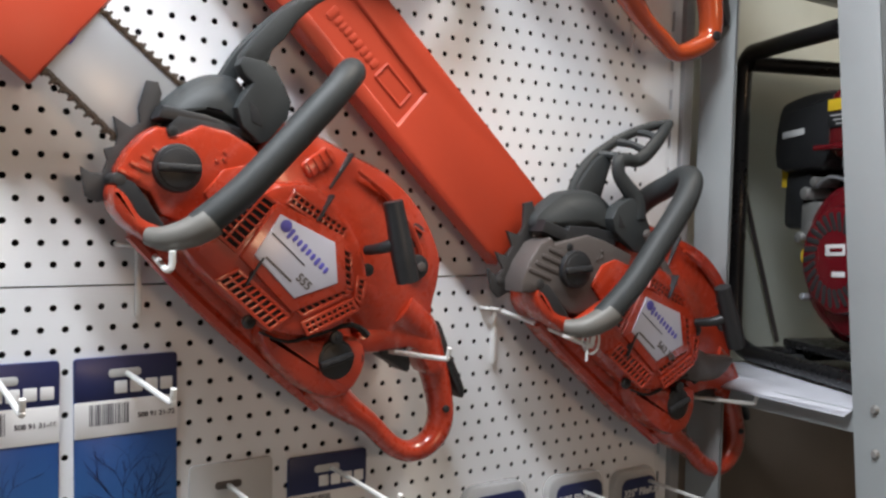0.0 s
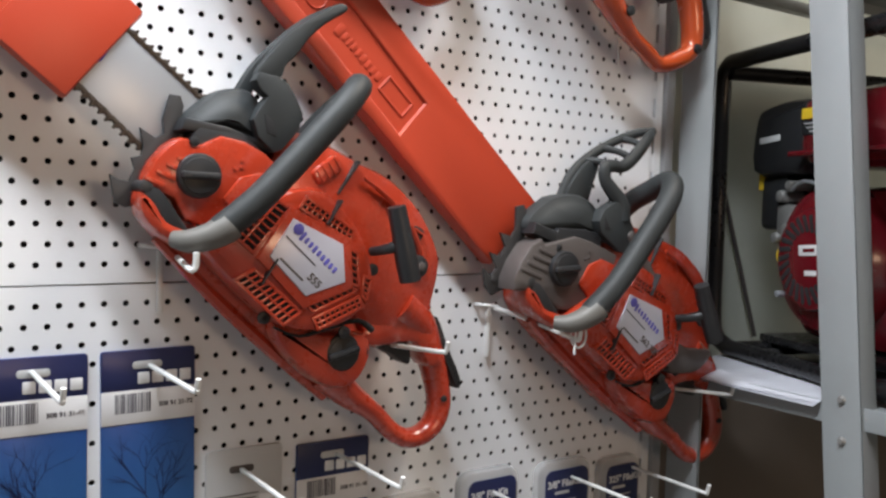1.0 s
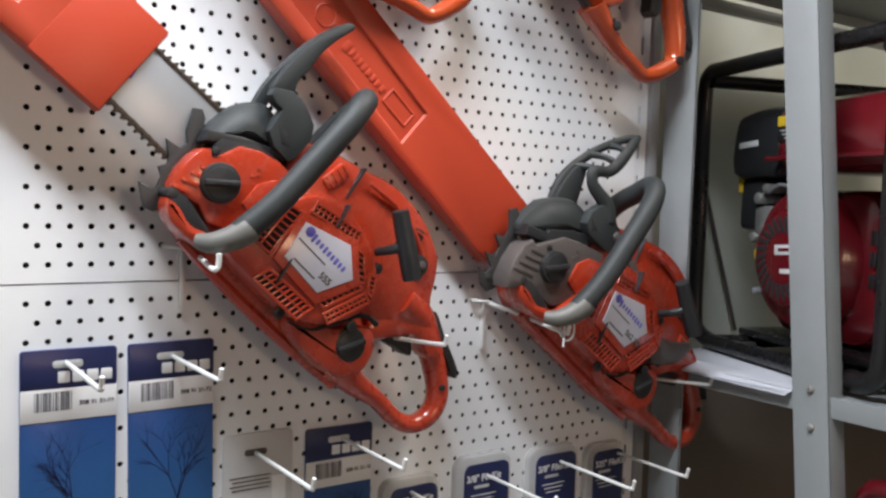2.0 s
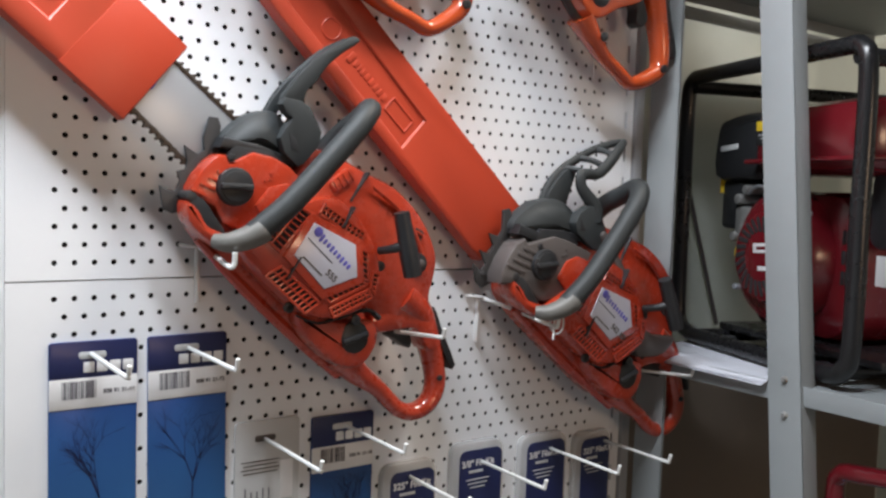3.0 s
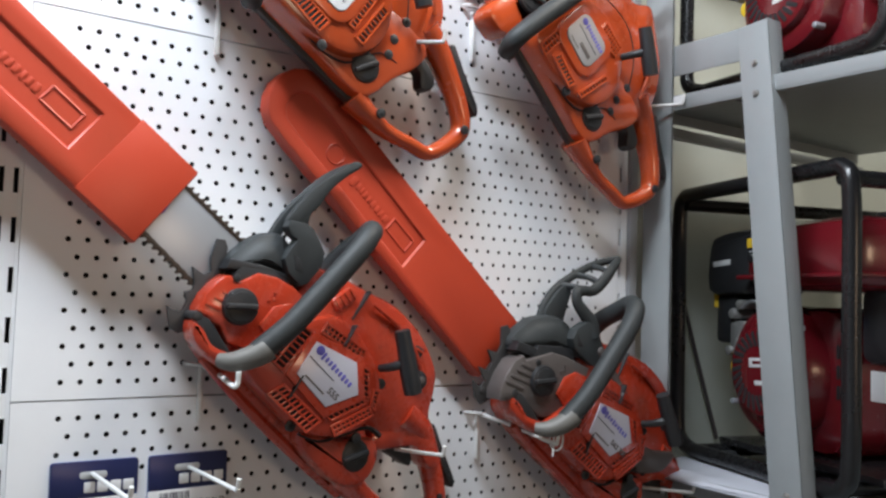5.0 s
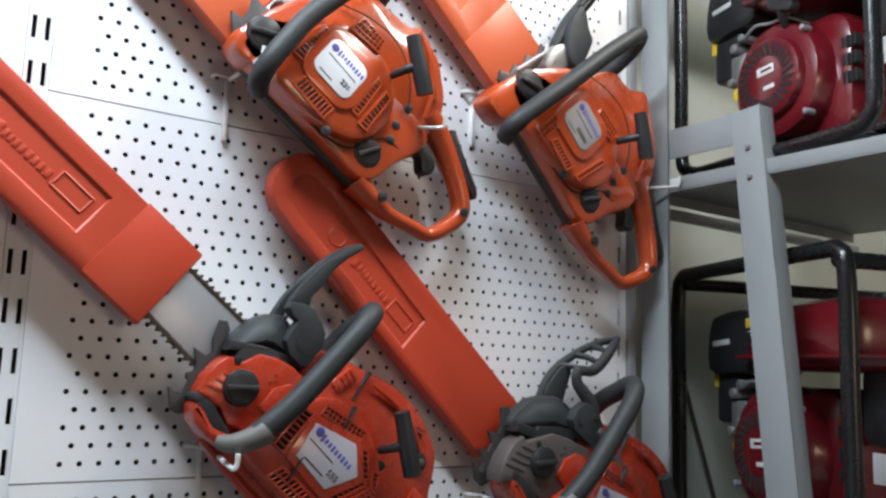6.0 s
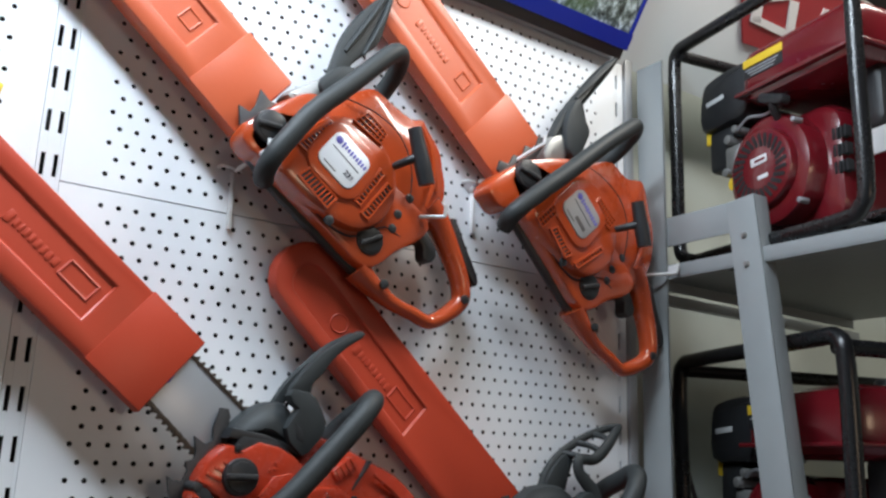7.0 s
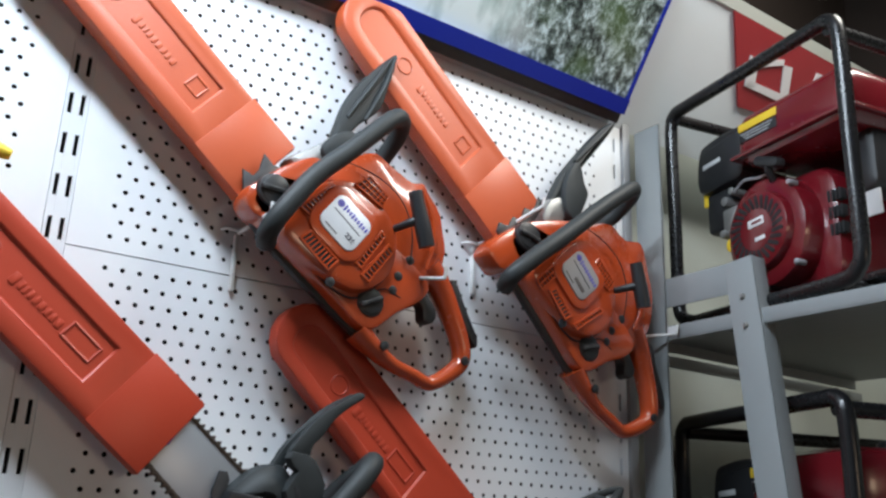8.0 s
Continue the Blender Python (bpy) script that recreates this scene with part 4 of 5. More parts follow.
def chain_pack(x, z, w, h, digits, seed, label):
    """Flat carded pack: navy head with pictograms, white band with barcode, blue printed lower part."""
    t = thing("parts_pack", pose(x, 0, z, 0, random.uniform(-0.8, 0.8), 0), label, "carded pack", "carded parts")
    y = -0.004
    card = part("card", slab(round_rect(w / 2, -h / 2, w, h, 0.003, 2), 0.0, y, 0.0008), SKY, t, "blue sky print with twigs")
    part("head_band", slab(round_rect(w / 2, -0.020, w, 0.040, 0.003, 2), y + 0.001, y - 0.0007, 0.0003), CARD_N, card, "navy blue printed head")
    part("white_band", slab(round_rect(w / 2, -0.058, w, 0.034, 0.0005, 1), y + 0.001, y - 0.0007, 0.0003), CARD_W, card, "white printed band")
    part("hang_slot", slab(round_rect(w * 0.48, -0.0155, 0.030, 0.008, 0.003, 2), y, y - 0.0012, 0.0003), CARD_G, card)
    for i in range(4):
        part("pictogram", slab(round_rect(w * 0.44 + i * 0.0142, -0.029, 0.0118, 0.012, 0.001, 1), y, y - 0.0012, 0.0003), CARD_W, card, "white printed pictogram")
    barcode(w * 0.14, -0.054, 0.036, 0.020, y - 0.0009, card, seed)
    part("digits", letters(digits, 0.0066, w * 0.60, y - 0.0010, -0.0600, 0, 0.00015, 0.0001), INK_D, card)
    branches("twig_print", 0.004, w - 0.004, -h + 0.002, -0.080, y - 0.0006, card, seed)
    return t


chain_pack(-0.006, 1.352, 0.095, 0.215, "508 91 31-66", 3, "blue and white carded saw chain pack on a peg")
chain_pack(0.101, 1.352, 0.095, 0.215, "508 91 21-72", 8, "blue and white carded saw chain pack on a peg")
chain_pack(0.316, 1.230, 0.093, 0.200, "508 91 31-68", 5, "blue and white carded saw chain pack on a lower peg")

t = thing("grey_card_pack", pose(0.210, 0, 1.236), "pale grey instruction card with printed lines, on a peg", "carded pack", "carded parts")
card = part("card", slab(round_rect(0.044, -0.10, 0.088, 0.20, 0.006), 0.0, -0.004, 0.001), CARD_G, t)
part("hang_slot", slab(round_rect(0.040, -0.023, 0.028, 0.008, 0.003, 2), -0.003, -0.0048, 0.0003), GREY, card)
for i in range(4):
    part("print_line", slab(round_rect(0.034, -0.052 - i * 0.005, 0.052 - 0.006 * (i % 2), 0.0014, 0.0004, 1), -0.003, -0.0046, 0.0002), GREY, card)
for i in range(5):
    part("diagram_line", slab(round_rect(0.014 + i * 0.008, -0.096 - 0.003 * (i % 3), 0.0013, 0.022 - 0.005 * (i % 2), 0.0004, 1), -0.003, -0.0046, 0.0002), INK_D, card)
part("diagram_frame", slab(round_rect(0.070, -0.080, 0.018, 0.050, 0.001, 1), -0.003, -0.0045, 0.0002), CARD_W, card)


def clear_plastic():
    m = bpy.data.materials.new("clear_blister")
    m.use_nodes = True
    b = m.node_tree.nodes["Principled BSDF"]
    b.inputs["Base Color"].default_value = (0.95, 0.96, 0.96, 1)
    b.inputs["Roughness"].default_value = 0.12
    b.inputs["Alpha"].default_value = 0.34
    return m


CLEAR = clear_plastic()


def file_kit(x, z, w, title, label):
    t = thing("file_kit", pose(x, 0, z), label, "blister pack", "blister packs")
    part("blister", slab(round_rect(w / 2, -0.09, w, 0.18, 0.018, 5), 0.0, -0.012, 0.004), CLEAR, t, "clear blister shell")
    card = part("card", slab(round_rect(w / 2 + 0.004, -0.098, w - 0.018, 0.172, 0.012, 5), -0.010, -0.0135, 0.0008), CARD_N, t, "navy blue printed card")
    part("title", letters(title, 0.0135, 0.016, -0.0138, -0.036, 0, 0.0003, 0.0002), CARD_W, card, "white lettering")
    part("subtitle_bar", slab(round_rect(w * 0.44, -0.044, 0.026, 0.0042, 0.0006, 1), -0.013, -0.0140, 0.0001), CARD_G, card)
    for i in range(3):
        part("print_line", slab(round_rect(w * 0.48, -0.056 - i * 0.006, 0.044 - 0.008 * i, 0.0016, 0.0004, 1), -0.013, -0.0140, 0.0001), CARD_G, card)
    return t


file_kit(0.422, 1.150, 0.092, "325\" FileKit", "clear blister pack with navy file kit card on a peg")
file_kit(0.541, 1.163, 0.097, "3/8\" FileKit", "clear blister pack with navy file kit card on a peg")
file_kit(0.672, 1.157, 0.097, "3/8\" FileKit", "clear blister pack with navy file kit card on a peg")
file_kit(0.789, 1.147, 0.082, "325\" FileKit", "clear blister pack with navy file kit card, beside the panel's end")

# ---------------------------------------------------------------- shelving
rack = thing("shelving_rack", pose(0.924, 0, 0), "grey painted steel shelving with bolted angle posts", "shelving")


def angle_post(y_lo, y_hi, z_lo, z_hi, wide, deep, name="post"):
    p = part(name, bmesh.new(), SHELF, rack, "grey steel angle post")
    bm = bmesh.new()
    ln = math.hypot(z_hi - z_lo, y_hi - y_lo)
    bm_box(0.0012, 0, ln / 2, 0.0024, wide, ln, 0.0008, bm)
    bm_box(deep / 2, -wide / 2 + 0.0012, ln / 2, deep, 0.0024, ln, 0.0008, bm)
    old, p.data = p.data, finish(bm, name, SHELF)
    bpy.data.meshes.remove(old)
    p.matrix_local = pose(0, y_lo, z_lo, math.degrees(math.atan2(y_lo - y_hi, z_hi - z_lo)), 0, 0)
    return p


angle_post(-0.405, -0.2285, 0.0, 1.985, 0.054, 0.034)
angle_post(-0.045, -0.045, 0.0, 2.285, 0.060, 0.004)
angle_post(-1.30, -1.25, 0.0, 1.985, 0.054, 0.034)
for y, z in ((-0.2924, 1.278), (-0.2955, 1.2264), (-0.2334, 1.9218), (-0.236, 1.8741)):
    bm = bmesh.new()
    bmesh.ops.create_cone(bm, cap_ends=True, segments=12, radius1=0.0058, radius2=0.0035, depth=0.005, matrix=Matrix.Translation((-0.0025, y, z)) @ Matrix.Rotation(radians(-90), 4, "Y"))
    part("bolt", bm, ALU, rack, "zinc bolt head")
for nm, z_hi in (("tray", 1.900), ("tray", 1.270)):
    bm = bm_box(0.36, -0.64, z_hi - 0.004, 0.70, 1.28, 0.004)
    bm_box(0.0062, -0.64, z_hi - 0.012, 0.0024, 1.28, 0.028 if z_hi < 1.5 else 0.022, 0.0006, bm)
    bm_box(0.36, 0.0, z_hi - 0.012, 0.70, 0.0024, 0.026, 0, bm)
    bm_box(0.012, -0.64, z_hi - 0.024, 0.012, 1.28, 0.0022, 0, bm)
    part(nm, bm, SHELF, rack, "grey folded steel shelf tray")
part("end_rail", bm_box(0.006, -0.115, 1.958, 0.003, 0.24, 0.052, 0.0008), SHELF, rack, "grey steel end rail")
part("cross_rail", bm_box(0.40, 0.030, 1.866, 0.74, 0.020, 0.018, 0.001), SHELF, rack, "pale cross rail under the tray")
part("price_tag", bm_box(0.0035, -0.075, 1.889, 0.0012, 0.036, 0.016), CARD_W, rack, "small white price tag")

stack = thing("paper_stack", pose(1.012, -0.118, 1.2684, 0, 0, 3), "loose white printed sheets lying on the shelf", "paper")
for i in range(3):
    own = bmesh.new()
    bmesh.ops.create_grid(own, x_segments=16, y_segments=8, size=0.5, matrix=Matrix.Translation((0, 0, 0.0007 * i)) @ pose(0, 0, 0, 0, 0, 1.0 * i - 2) @ Matrix.Diagonal((0.20, 0.28, 1, 1)))
    for v in own.verts:
        over = max(0, -v.co.x - 0.082)
        v.co.z += 0.0007 * i - 9 * over * over + (0.004 + 0.002 * i) * max(0, 1 - abs(v.co.x + 0.06) / 0.04) * (0.5 + 0.5 * math.sin(v.co.y * 21))
    part("sheet", own, PAPER, stack)
solo("cable_tie", tube([(0.632, -0.118, 1.372), (0.642, -0.124, 1.362), (0.640, -0.126, 1.345), (0.634, -0.120, 1.338), (0.629, -0.112, 1.350), (0.632, -0.118, 1.372), (0.628, -0.121, 1.330)], 0.0014, 6, 4), WIRE, "white plastic tie round a hook and a saw handle", "cable tie")


# ---------------------------------------------------------------- generators
def generator(m, label):
    """Open-frame generator. Local x: to the right along the end loop, y: depth, z: up from the shelf."""
    g = thing("generator", m, label, "generator", "generators")
    W, H, D, r = 0.45, 0.495, 0.56, 0.0135
    half = W / 2
    for y in (0.0, D):
        path = [(-half + 0.05, y, r), (0, y, r), (half - 0.05, y, r), (half - 0.012, y, r + 0.014), (half, y, r + 0.055), (half, y, H * 0.5), (half, y, H - 0.06), (half - 0.014, y, H - 0.018), (half - 0.06, y, H - r),
                (0, y, H - r), (-half + 0.06, y, H - r), (-half + 0.014, y, H - 0.018), (-half, y, H - 0.06), (-half, y, H * 0.5), (-half, y, r + 0.055), (-half + 0.012, y, r + 0.014), (-half + 0.05, y, r)]
        part("frame_loop", tube(path, r, 12, 4), FRAME, g, "black painted steel tube loop", 60)
    for x, z in ((-half + 0.02, H - 0.03), (half - 0.02, H - 0.03), (-half + 0.06, r), (half - 0.06, r)):
        part("frame_tube", tube([(x, 0, z), (x, D / 2, z), (x, D, z)], r * 0.92, 10, 2), FRAME, g)
    for x in (-0.12, 0.12):
        part("foot", disc(x, 0.004, 0.016, 0.05, 0.02, 0.002, 14), BLACK, g, "black rubber foot")
    # engine: fan housing facing the end of the frame
    cx, cz, y = -0.030, 0.150, 0.060
    body = part("engine_block", slab(round_rect(cx + 0.01, cz - 0.01, 0.25, 0.24, 0.05), 0.34, y + 0.06, 0.02), ENGINE, g, "dark red glossy engine")
    ring = [(cx + 0.104 * math.cos(t) * (1.0 if math.sin(t) > -0.5 else 1.06), cz + 0.112 * math.sin(t)) for t in [2 * math.pi * i / 40 for i in range(40)]]
    part("fan_housing", slab(ring, y + 0.10, y + 0.014, 0.022), ENGINE, g, "dark red fan housing")
    fan = part("recoil_cover", slab([(cx + 0.078 * math.cos(2 * math.pi * i / 36), cz + 0.078 * math.sin(2 * math.pi * i / 36)) for i in range(36)], y + 0.03, y - 0.004, 0.012), ENGINE, g, "dark red slotted recoil cover")
    for i in range(26):
        a = 2 * math.pi * i / 26
        part("fan_slot", slab(turned(turned(round_rect(cx + 0.054, cz, 0.028, 0.0082, 0.0032, 2), 18, cx + 0.054, cz), math.degrees(a), cx, cz), y, y - 0.0046, 0.0002), DARK, fan)
    part("label_plate", slab(turned(round_rect(cx + 0.002, cz + 0.014, 0.040, 0.016, 0.001, 1), 4, cx, cz), y - 0.003, y - 0.0052, 0.0003), CARD_W, fan, "small white plate")
    part("plate_bar", slab(turned(round_rect(cx + 0.005, cz + 0.014, 0.026, 0.0055, 0.0006, 1), 4, cx, cz), y - 0.005, y - 0.0056, 0.0001), ENGINE, fan)
    part("power_bar", slab(turned(round_rect(cx + 0.008, cz - 0.020, 0.026, 0.0075, 0.0006, 1), 4, cx, cz), y - 0.003, y - 0.0050, 0.0001), CARD_W, fan)
    for row in range(3):
        for i in range(4):
            part("housing_slot", slab(round_rect(cx + 0.118 + i * 0.0085, cz + 0.040 - row * 0.032, 0.0048, 0.022, 0.002, 2), y + 0.075, y + 0.0595 , 0.0002), DARK, body)
    for u, v in ((cx + 0.075, cz + 0.075), (cx + 0.078, cz - 0.080), (cx - 0.086, cz - 0.06)):
        part("bolt", disc(u, v, 0.0055, y + 0.03, y + 0.008, 0.002, 10), STEEL, g)
    # pull handle
    h = part("pull_handle", slab(turned(round_rect(cx + 0.040, cz + 0.125, 0.064, 0.020, 0.009), -22, cx + 0.04, cz + 0.125), y + 0.012, y - 0.010, 0.006), BLACK, g, "black pull handle")
    part("stem", tube([(cx + 0.028, y + 0.03, cz + 0.085), (cx + 0.036, y + 0.005, cz + 0.108), (cx + 0.038, y, cz + 0.122)], 0.008, 8, 3), BLACK, h)
    # fuel tank
    tank = part("fuel_tank", slab(round_rect(0.070, 0.342, 0.28, 0.112, 0.034), 0.42, 0.055, 0.026), ENGINE, g, "dark red glossy fuel tank")
    part("tank_seam", slab(round_rect(0.070, 0.308, 0.292, 0.008, 0.003), 0.43, 0.046, 0.003), ENGINE, tank)
    part("warning_label", slab(round_rect(-0.005, 0.367, 0.100, 0.016, 0.001, 1), 0.056, 0.0535, 0.0003), YELLOW, tank, "yellow warning label")
    part("label_text_bar", slab(round_rect(-0.005, 0.346, 0.098, 0.022, 0.001, 1), 0.056, 0.0536, 0.0003), BLACK, tank)
    for i in range(3):
        part("text_line", slab(round_rect(-0.007, 0.352 - i * 0.006, 0.084 - 0.012 * i, 0.0018, 0.0003, 1), 0.0537, 0.0532, 0.0001), CARD_G, tank)
    part("filler_cap", disc(0, 0, 0.028, 0.0, -0.02, 0.004), BLACK, tank).matrix_local = pose(0.10, 0.22, 0.396, -90, 0, 0)
    # air cleaner and carburettor
    box = part("air_cleaner", slab(smooth_loop([(-0.208, 0.285), (-0.204, 0.372), (-0.170, 0.392), (-0.095, 0.396), (-0.074, 0.380), (-0.074, 0.292), (-0.130, 0.280)], 3), 0.19, 0.075, 0.014), BLACK, g, "black plastic air cleaner box")
    part("pale_strip", slab(turned(round_rect(-0.160, 0.338, 0.052, 0.010, 0.001, 1), 4, -0.14, 0.338), 0.076, 0.0735, 0.0003), CARD_G, box)
    part("lower_case", slab(round_rect(-0.165, 0.235, 0.070, 0.090, 0.012), 0.17, 0.090, 0.008), BLACK, box)
    part("yellow_tag", bm_box(-0.200, 0.10, 0.270, 0.014, 0.02, 0.030, 0.002), YELLOW, box)
    carb = part("carburettor", slab(round_rect(-0.128, 0.205, 0.046, 0.055, 0.008), 0.16, 0.085, 0.008), ALU, g, "cast alloy carburettor")
    for u, v, rr in ((-0.135, 0.245, 0.010), (-0.115, 0.262, 0.008), (-0.118, 0.190, 0.012), (-0.145, 0.178, 0.009)):
        part("fitting", disc(u, v, rr, 0.12, 0.078, 0.003, 12), ALU, carb)
    part("fuel_cup", disc(-0.125, 0.150, 0.015, 0.13, 0.080, 0.004, 14), YELLOW, carb, "brass-coloured fuel cup")
    part("linkage", tube([(-0.105, 0.08, 0.255), (-0.070, 0.075, 0.268), (-0.030, 0.08, 0.262), (0.01, 0.09, 0.275)], 0.003, 6, 3), STEEL, carb)
    # alternator and panel behind
    part("alternator", slab([(cx + 0.02 + 0.10 * math.cos(2 * math.pi * i / 24), 0.15 + 0.10 * math.sin(2 * math.pi * i / 24)) for i in range(24)], 0.53, 0.33, 0.012), ALU, g, "cast alloy alternator drum")
    part("muffler", slab(round_rect(0.165, 0.235, 0.060, 0.120, 0.02), 0.30, 0.12, 0.012), BLACK, g, "black muffler shield")
    part("rating_plate", bm_box(0.186, y + 0.052, 0.145, 0.035, 0.004, 0.045, 0.001), CARD_W, g, "white rating plate")
    for ob in g.children:
        if ob.name.split(".")[0] not in ("frame_loop", "frame_tube", "foot"):
            ob.location += Vector((0, -0.026, 0.018))
    part("mount_rail", bm_box(0.02, 0.24, 0.030, 0.40, 0.36, 0.012, 0.003), FRAME, g)
    return g


GEN_YAW = -109.3
low = generator(pose(1.033, -0.157, 1.2735, 0, 0, GEN_YAW), "dark red generator in black tube frame on the lower shelf")
copy_thing(low, pose(0.9625, -0.24, 1.9035, 0, 0, -100.9) @ Matrix.Diagonal((0.9, 0.9, 0.9, 1)))
bpy.data.objects["generator.001"]["label"] = "dark red generator in black tube frame on the upper shelf"

low_tray = bm_box(0.36, -0.64, 0.636, 0.70, 1.28, 0.004)
bm_box(0.0062, -0.64, 0.628, 0.0024, 1.28, 0.028, 0.0006, low_tray)
part("tray", low_tray, SHELF, rack, "grey folded steel shelf tray")
bm = tube([(1.00, -0.33, 0.652), (1.00, -0.33, 0.90), (1.00, -0.335, 1.10), (0.995, -0.345, 1.140), (0.99, -0.38, 1.152), (0.985, -0.55, 1.165), (0.98, -0.72, 1.150), (0.98, -0.75, 1.10), (0.98, -0.75, 0.652)], 0.0135, 10, 4)
tube([(0.995, -0.33, 0.654), (0.985, -0.54, 0.654), (0.98, -0.75, 0.654)], 0.0135, 10, 3, 1.0, bm)
solo("tube_frame", bm, ENGINE, "dark red bent steel tube frame standing on a low shelf", "frame")

# thin grey cable against the wall
solo("cable", tube([(1.12, 0.10, 1.76), (1.17, 0.102, 1.58), (1.25, 0.104, 1.38), (1.29, 0.104, 1.28)], 0.004, 8, 4), GREY, "thin grey cable hanging on the wall behind a generator", "cable")

# ---------------------------------------------------------------- sloping header with picture and sign
SL = (2.295, 2.535)
K = 0.70


def slope(x, z, out=0.0):
    n = Vector((0, -1, -K)).normalized()
    p = Vector((x, 0.003 - K * (z - 2.294), z)) + n * out
    return p


def slope_plate(name, xz, lift, thick, material, parent=None, label=""):
    bm = bmesh.new()
    f = [bm.verts.new(slope(x, z, lift)) for x, z in xz]
    b = [bm.verts.new(slope(x, z, lift - thick)) for x, z in xz]
    bm.faces.new(f)
    bm.faces.new(b[::-1])
    k = len(xz)
    for i in range(k):
        bm.faces.new((f[i], b[i], b[(i + 1) % k], f[(i + 1) % k]))
    bmesh.ops.recalc_face_normals(bm, faces=bm.faces[:])
    return part(name, bm, material, parent, label)


def rect_xz(x0, x1, z0, z1):
    return [(x0, z0), (x1, z0), (x1, z1), (x0, z1)]


header = thing("display_header", pose(0, 0, 0), "white sloping header board over the display wall", "header board", "", "structure")
slope_plate("board", rect_xz(-1.6, 2.0, 2.294, 2.535), 0.0, 0.02, WHITEWALL, header)
slope_plate("rim", rect_xz(-1.6, 2.0, 2.535, 2.553), 0.004, 0.03, PLASTER, header, "pale top rim")


def forest_print():
    """Printed woodland picture: pale misty green one side, rough bark and moss on the other."""
    m = bpy.data.materials.new("woodland_print")
    m.use_nodes = True
    nt = m.node_tree
    b = nt.nodes["Principled BSDF"]
    b.inputs["Roughness"].default_value = 0.3
    tc = nt.nodes.new("ShaderNodeTexCoord")
    n1 = nt.nodes.new("ShaderNodeTexNoise")
    n1.inputs["Scale"].default_value, n1.inputs["Detail"].default_value, n1.inputs["Roughness"].default_value = 60, 8, 0.72
    n1.inputs["Distortion"].default_value = 0.25
    mp = nt.nodes.new("ShaderNodeMapping")
    mp.inputs["Scale"].default_value = (1.0, 1.0, 0.45)
    nt.links.new(tc.outputs["Object"], mp.inputs[0])
    nt.links.new(mp.outputs[0], n1.inputs["Vector"])
    bark = nt.nodes.new("ShaderNodeValToRGB")
    e = bark.color_ramp.elements
    e[0].position, e[0].color = 0.40, (0.015, 0.022, 0.020, 1)
    e[1].position, e[1].color = 0.62, (0.66, 0.78, 0.80, 1)
    mid = e.new(0.50)
    mid.color = (0.17, 0.22, 0.20, 1)
    nt.links.new(n1.outputs[0], bark.inputs[0])
    n2 = nt.nodes.new("ShaderNodeTexNoise")
    n2.inputs["Scale"].default_value, n2.inputs["Detail"].default_value = 6, 4
    nt.links.new(tc.outputs["Object"], n2.inputs["Vector"])
    moss = nt.nodes.new("ShaderNodeValToRGB")
    moss.color_ramp.elements[0].position, moss.color_ramp.elements[1].position = 0.52, 0.66
    nt.links.new(n2.outputs[0], moss.inputs[0])
    mx = nt.nodes.new("ShaderNodeMix")
    mx.data_type = "RGBA"
    mx.inputs[7].default_value = (0.10, 0.17, 0.04, 1)
    sc = nt.nodes.new("ShaderNodeMath")
    sc.operation = "MULTIPLY"
    sc.inputs[1].default_value = 0.6
    nt.links.new(moss.outputs[0], sc.inputs[0])
    nt.links.new(sc.outputs[0], mx.inputs[0])
    nt.links.new(bark.outputs[0], mx.inputs[6])
    sep = nt.nodes.new("ShaderNodeSeparateXYZ")
    nt.links.new(tc.outputs["Object"], sep.inputs[0])
    ad = nt.nodes.new("ShaderNodeMath")
    ad.operation = "MULTIPLY_ADD"
    ad.inputs[1].default_value = 0.35
    nt.links.new(n2.outputs[0], ad.inputs[0])
    nt.links.new(sep.outputs[0], ad.inputs[2])
    side = nt.nodes.new("ShaderNodeMapRange")
    side.inputs[1].default_value, side.inputs[2].default_value = 0.72, 0.80
    nt.links.new(ad.outputs[0], side.inputs[0])
    mist = nt.nodes.new("ShaderNodeTexNoise")
    mist.inputs["Scale"].default_value, mist.inputs["Detail"].default_value = 9, 5
    mp2 = nt.nodes.new("ShaderNodeMapping")
    mp2.inputs["Scale"].default_value = (1.6, 1, 0.25)
    nt.links.new(tc.outputs["Object"], mp2.inputs[0])
    nt.links.new(mp2.outputs[0], mist.inputs["Vector"])
    mr = nt.nodes.new("ShaderNodeValToRGB")
    mr.color_ramp.elements[0].position, mr.color_ramp.elements[0].color = 0.30, (0.20, 0.34, 0.30, 1)
    mr.color_ramp.elements[1].position, mr.color_ramp.elements[1].color = 0.50, (0.82, 0.92, 0.90, 1)
    nt.links.new(mist.outputs[0], mr.inputs[0])
    fin = nt.nodes.new("ShaderNodeMix")
    fin.data_type = "RGBA"
    nt.links.new(side.outputs[0], fin.inputs[0])
    nt.links.new(mr.outputs[0], fin.inputs[6])
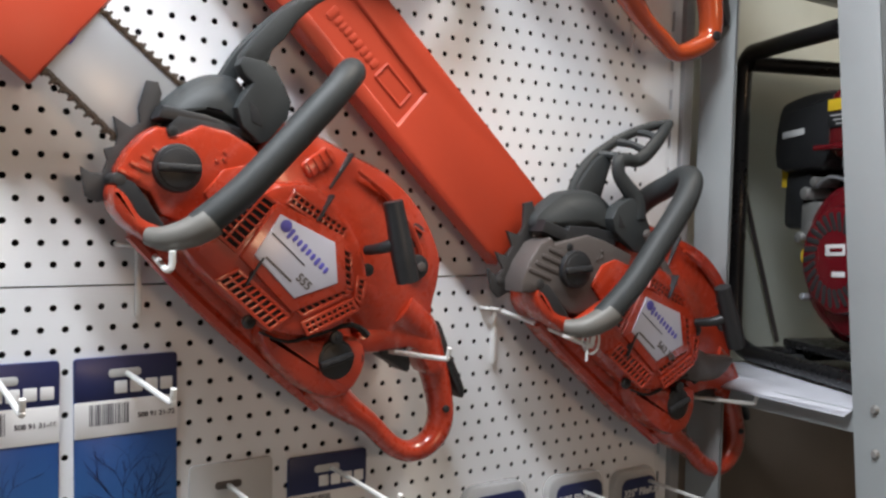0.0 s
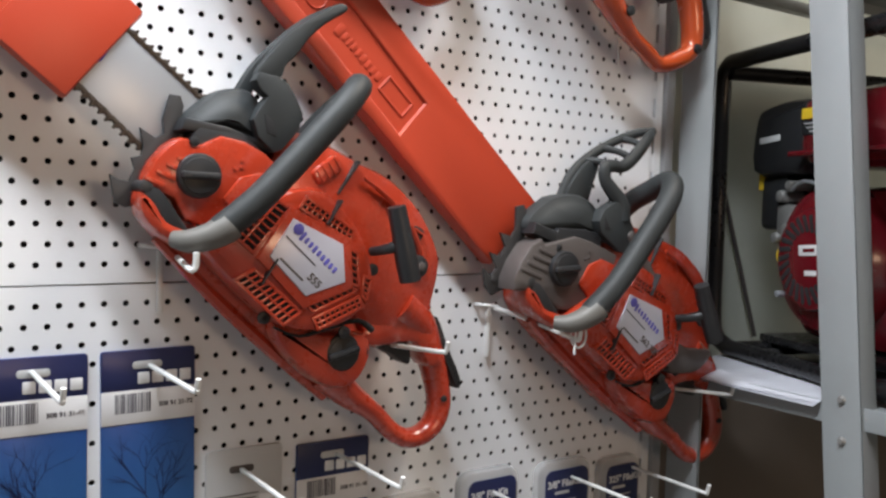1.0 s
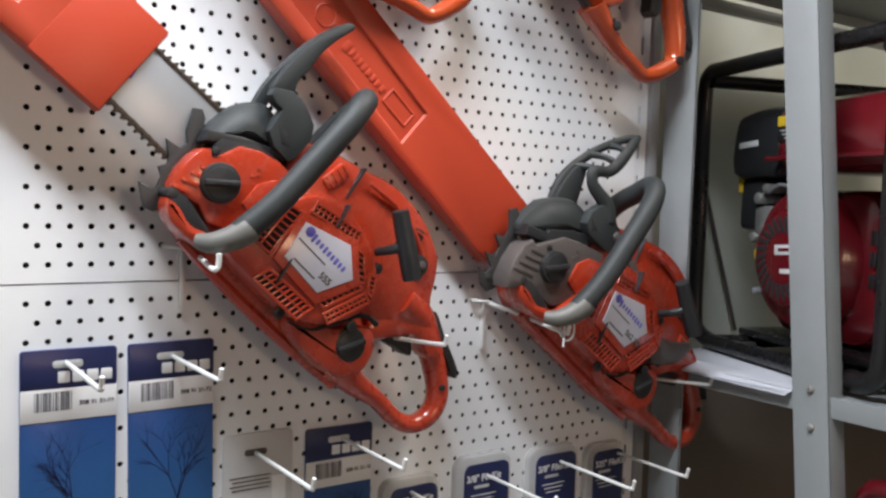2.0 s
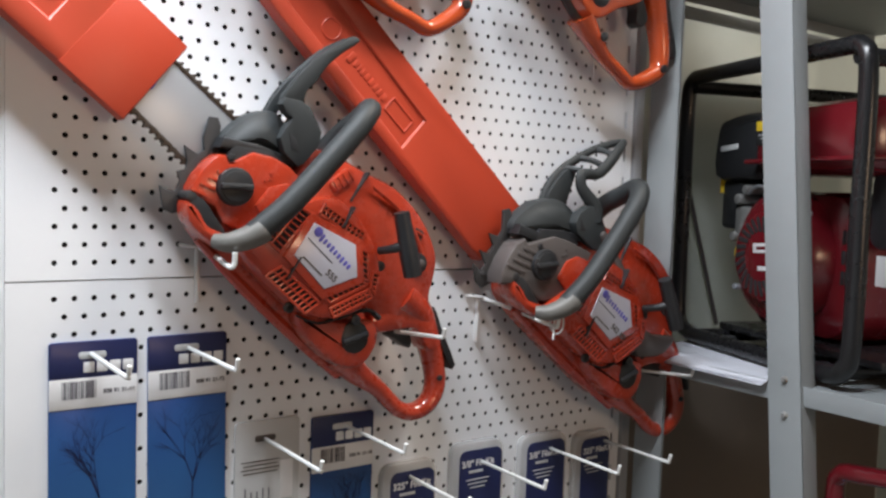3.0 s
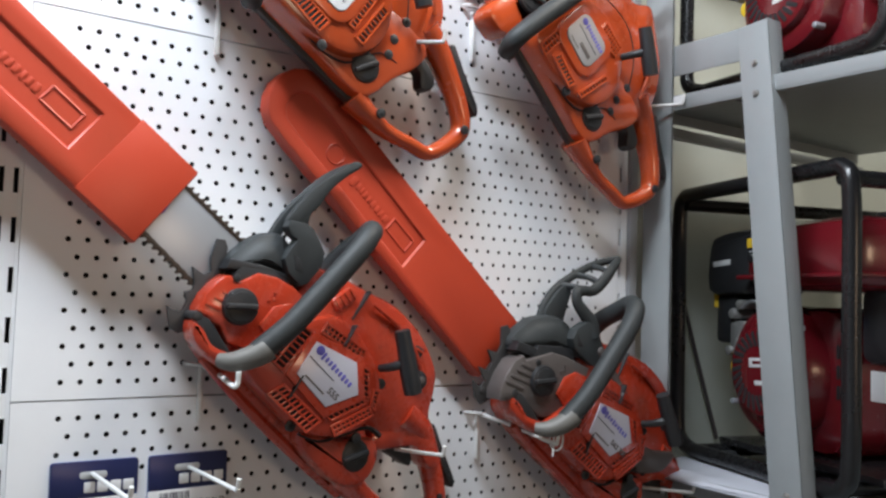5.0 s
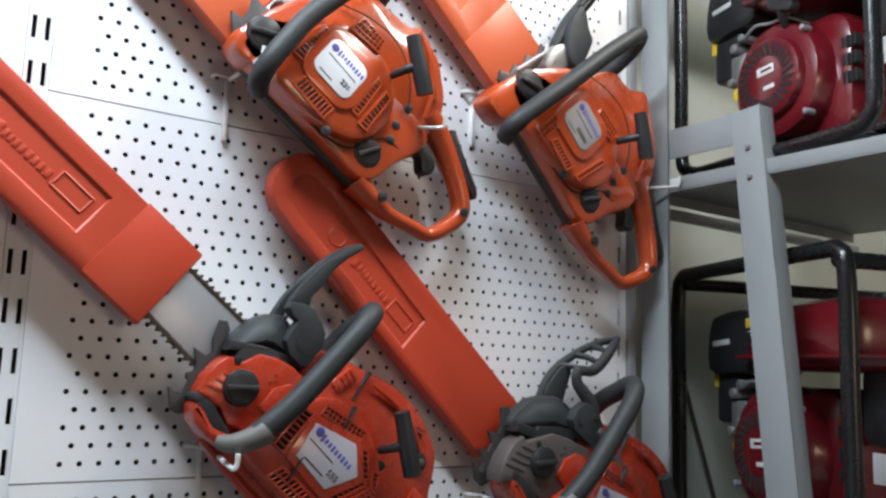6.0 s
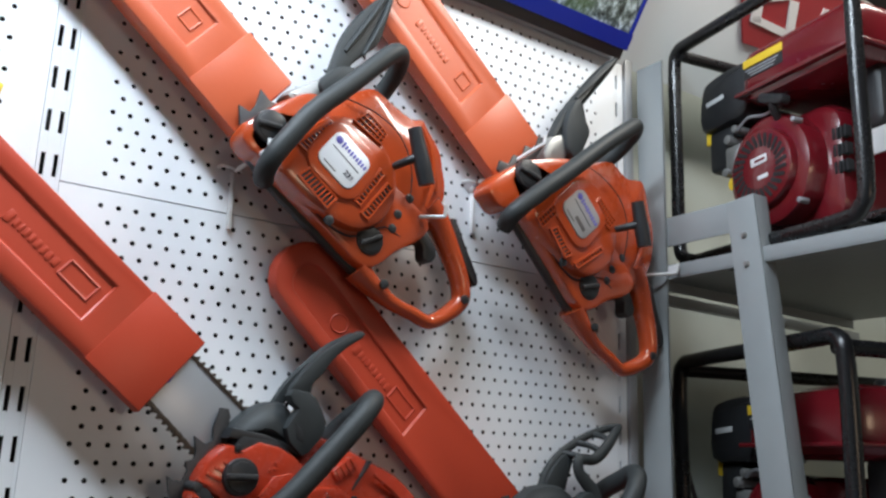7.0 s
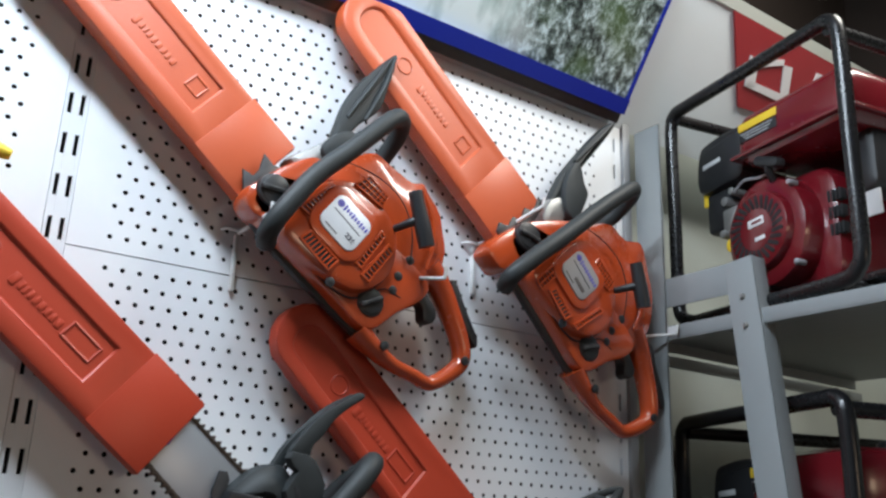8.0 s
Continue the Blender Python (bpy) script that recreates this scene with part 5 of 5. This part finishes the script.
    nt.links.new(mx.outputs[2], fin.inputs[7])
    nt.links.new(fin.outputs[2], b.inputs["Base Color"])
    return m


pic = thing("woodland_picture", pose(0, 0, 0), "printed woodland picture in a blue frame on the sloping header", "picture")
slope_plate("print", rect_xz(-0.60, 0.868, 2.338, 2.530), 0.022, 0.016, forest_print(), pic, "misty woodland and mossy bark print")
slope_plate("bottom_frame", rect_xz(-0.60, 0.873, 2.318, 2.342), 0.030, 0.028, BLUE, pic, "bright blue frame strip")
slope_plate("side_frame", rect_xz(0.868, 0.8735, 2.338, 2.530), 0.026, 0.024, BLUE, pic)
slope_plate("under_edge", rect_xz(-0.60, 0.872, 2.302, 2.318), 0.022, 0.020, CHAIN, pic, "dark lower edge")
sign = thing("red_sign", pose(0, 0, 0), "dark red sign with white block shapes on the sloping header", "sign")
slope_plate("panel", [(1.171, 2.401), (1.72, 2.436), (1.62, 2.534), (1.050, 2.534)], 0.006, 0.005, SIGNRED, sign)
for quad in ([(1.139, 2.484), (1.166, 2.484), (1.188, 2.440), (1.160, 2.436)], [(1.160, 2.436), (1.300, 2.437), (1.294, 2.450), (1.166, 2.448)], [(1.268, 2.450), (1.294, 2.450), (1.268, 2.497), (1.240, 2.494)],
             [(1.180, 2.474), (1.240, 2.494), (1.236, 2.502), (1.166, 2.484)], [(1.352, 2.440), (1.378, 2.441), (1.372, 2.510), (1.346, 2.508)], [(1.378, 2.441), (1.420, 2.443), (1.385, 2.480), (1.372, 2.474)],
             [(1.450, 2.446), (1.476, 2.447), (1.440, 2.516), (1.414, 2.514)], [(1.476, 2.447), (1.540, 2.450), (1.532, 2.462), (1.470, 2.459)]):
    slope_plate("letter_stroke", quad, 0.009, 0.003, CARD_W, sign)

# small orange-yellow tool tip at the neighbouring bay
solo("tool_tip", tube([(-0.21, -0.03, 1.93), (-0.16, -0.045, 1.938), (-0.130, -0.05, 1.934)], (0.012, 0.012, 0.006), 10, 3), YELLOW, "yellow plastic tool end hung in the next bay", "tool")
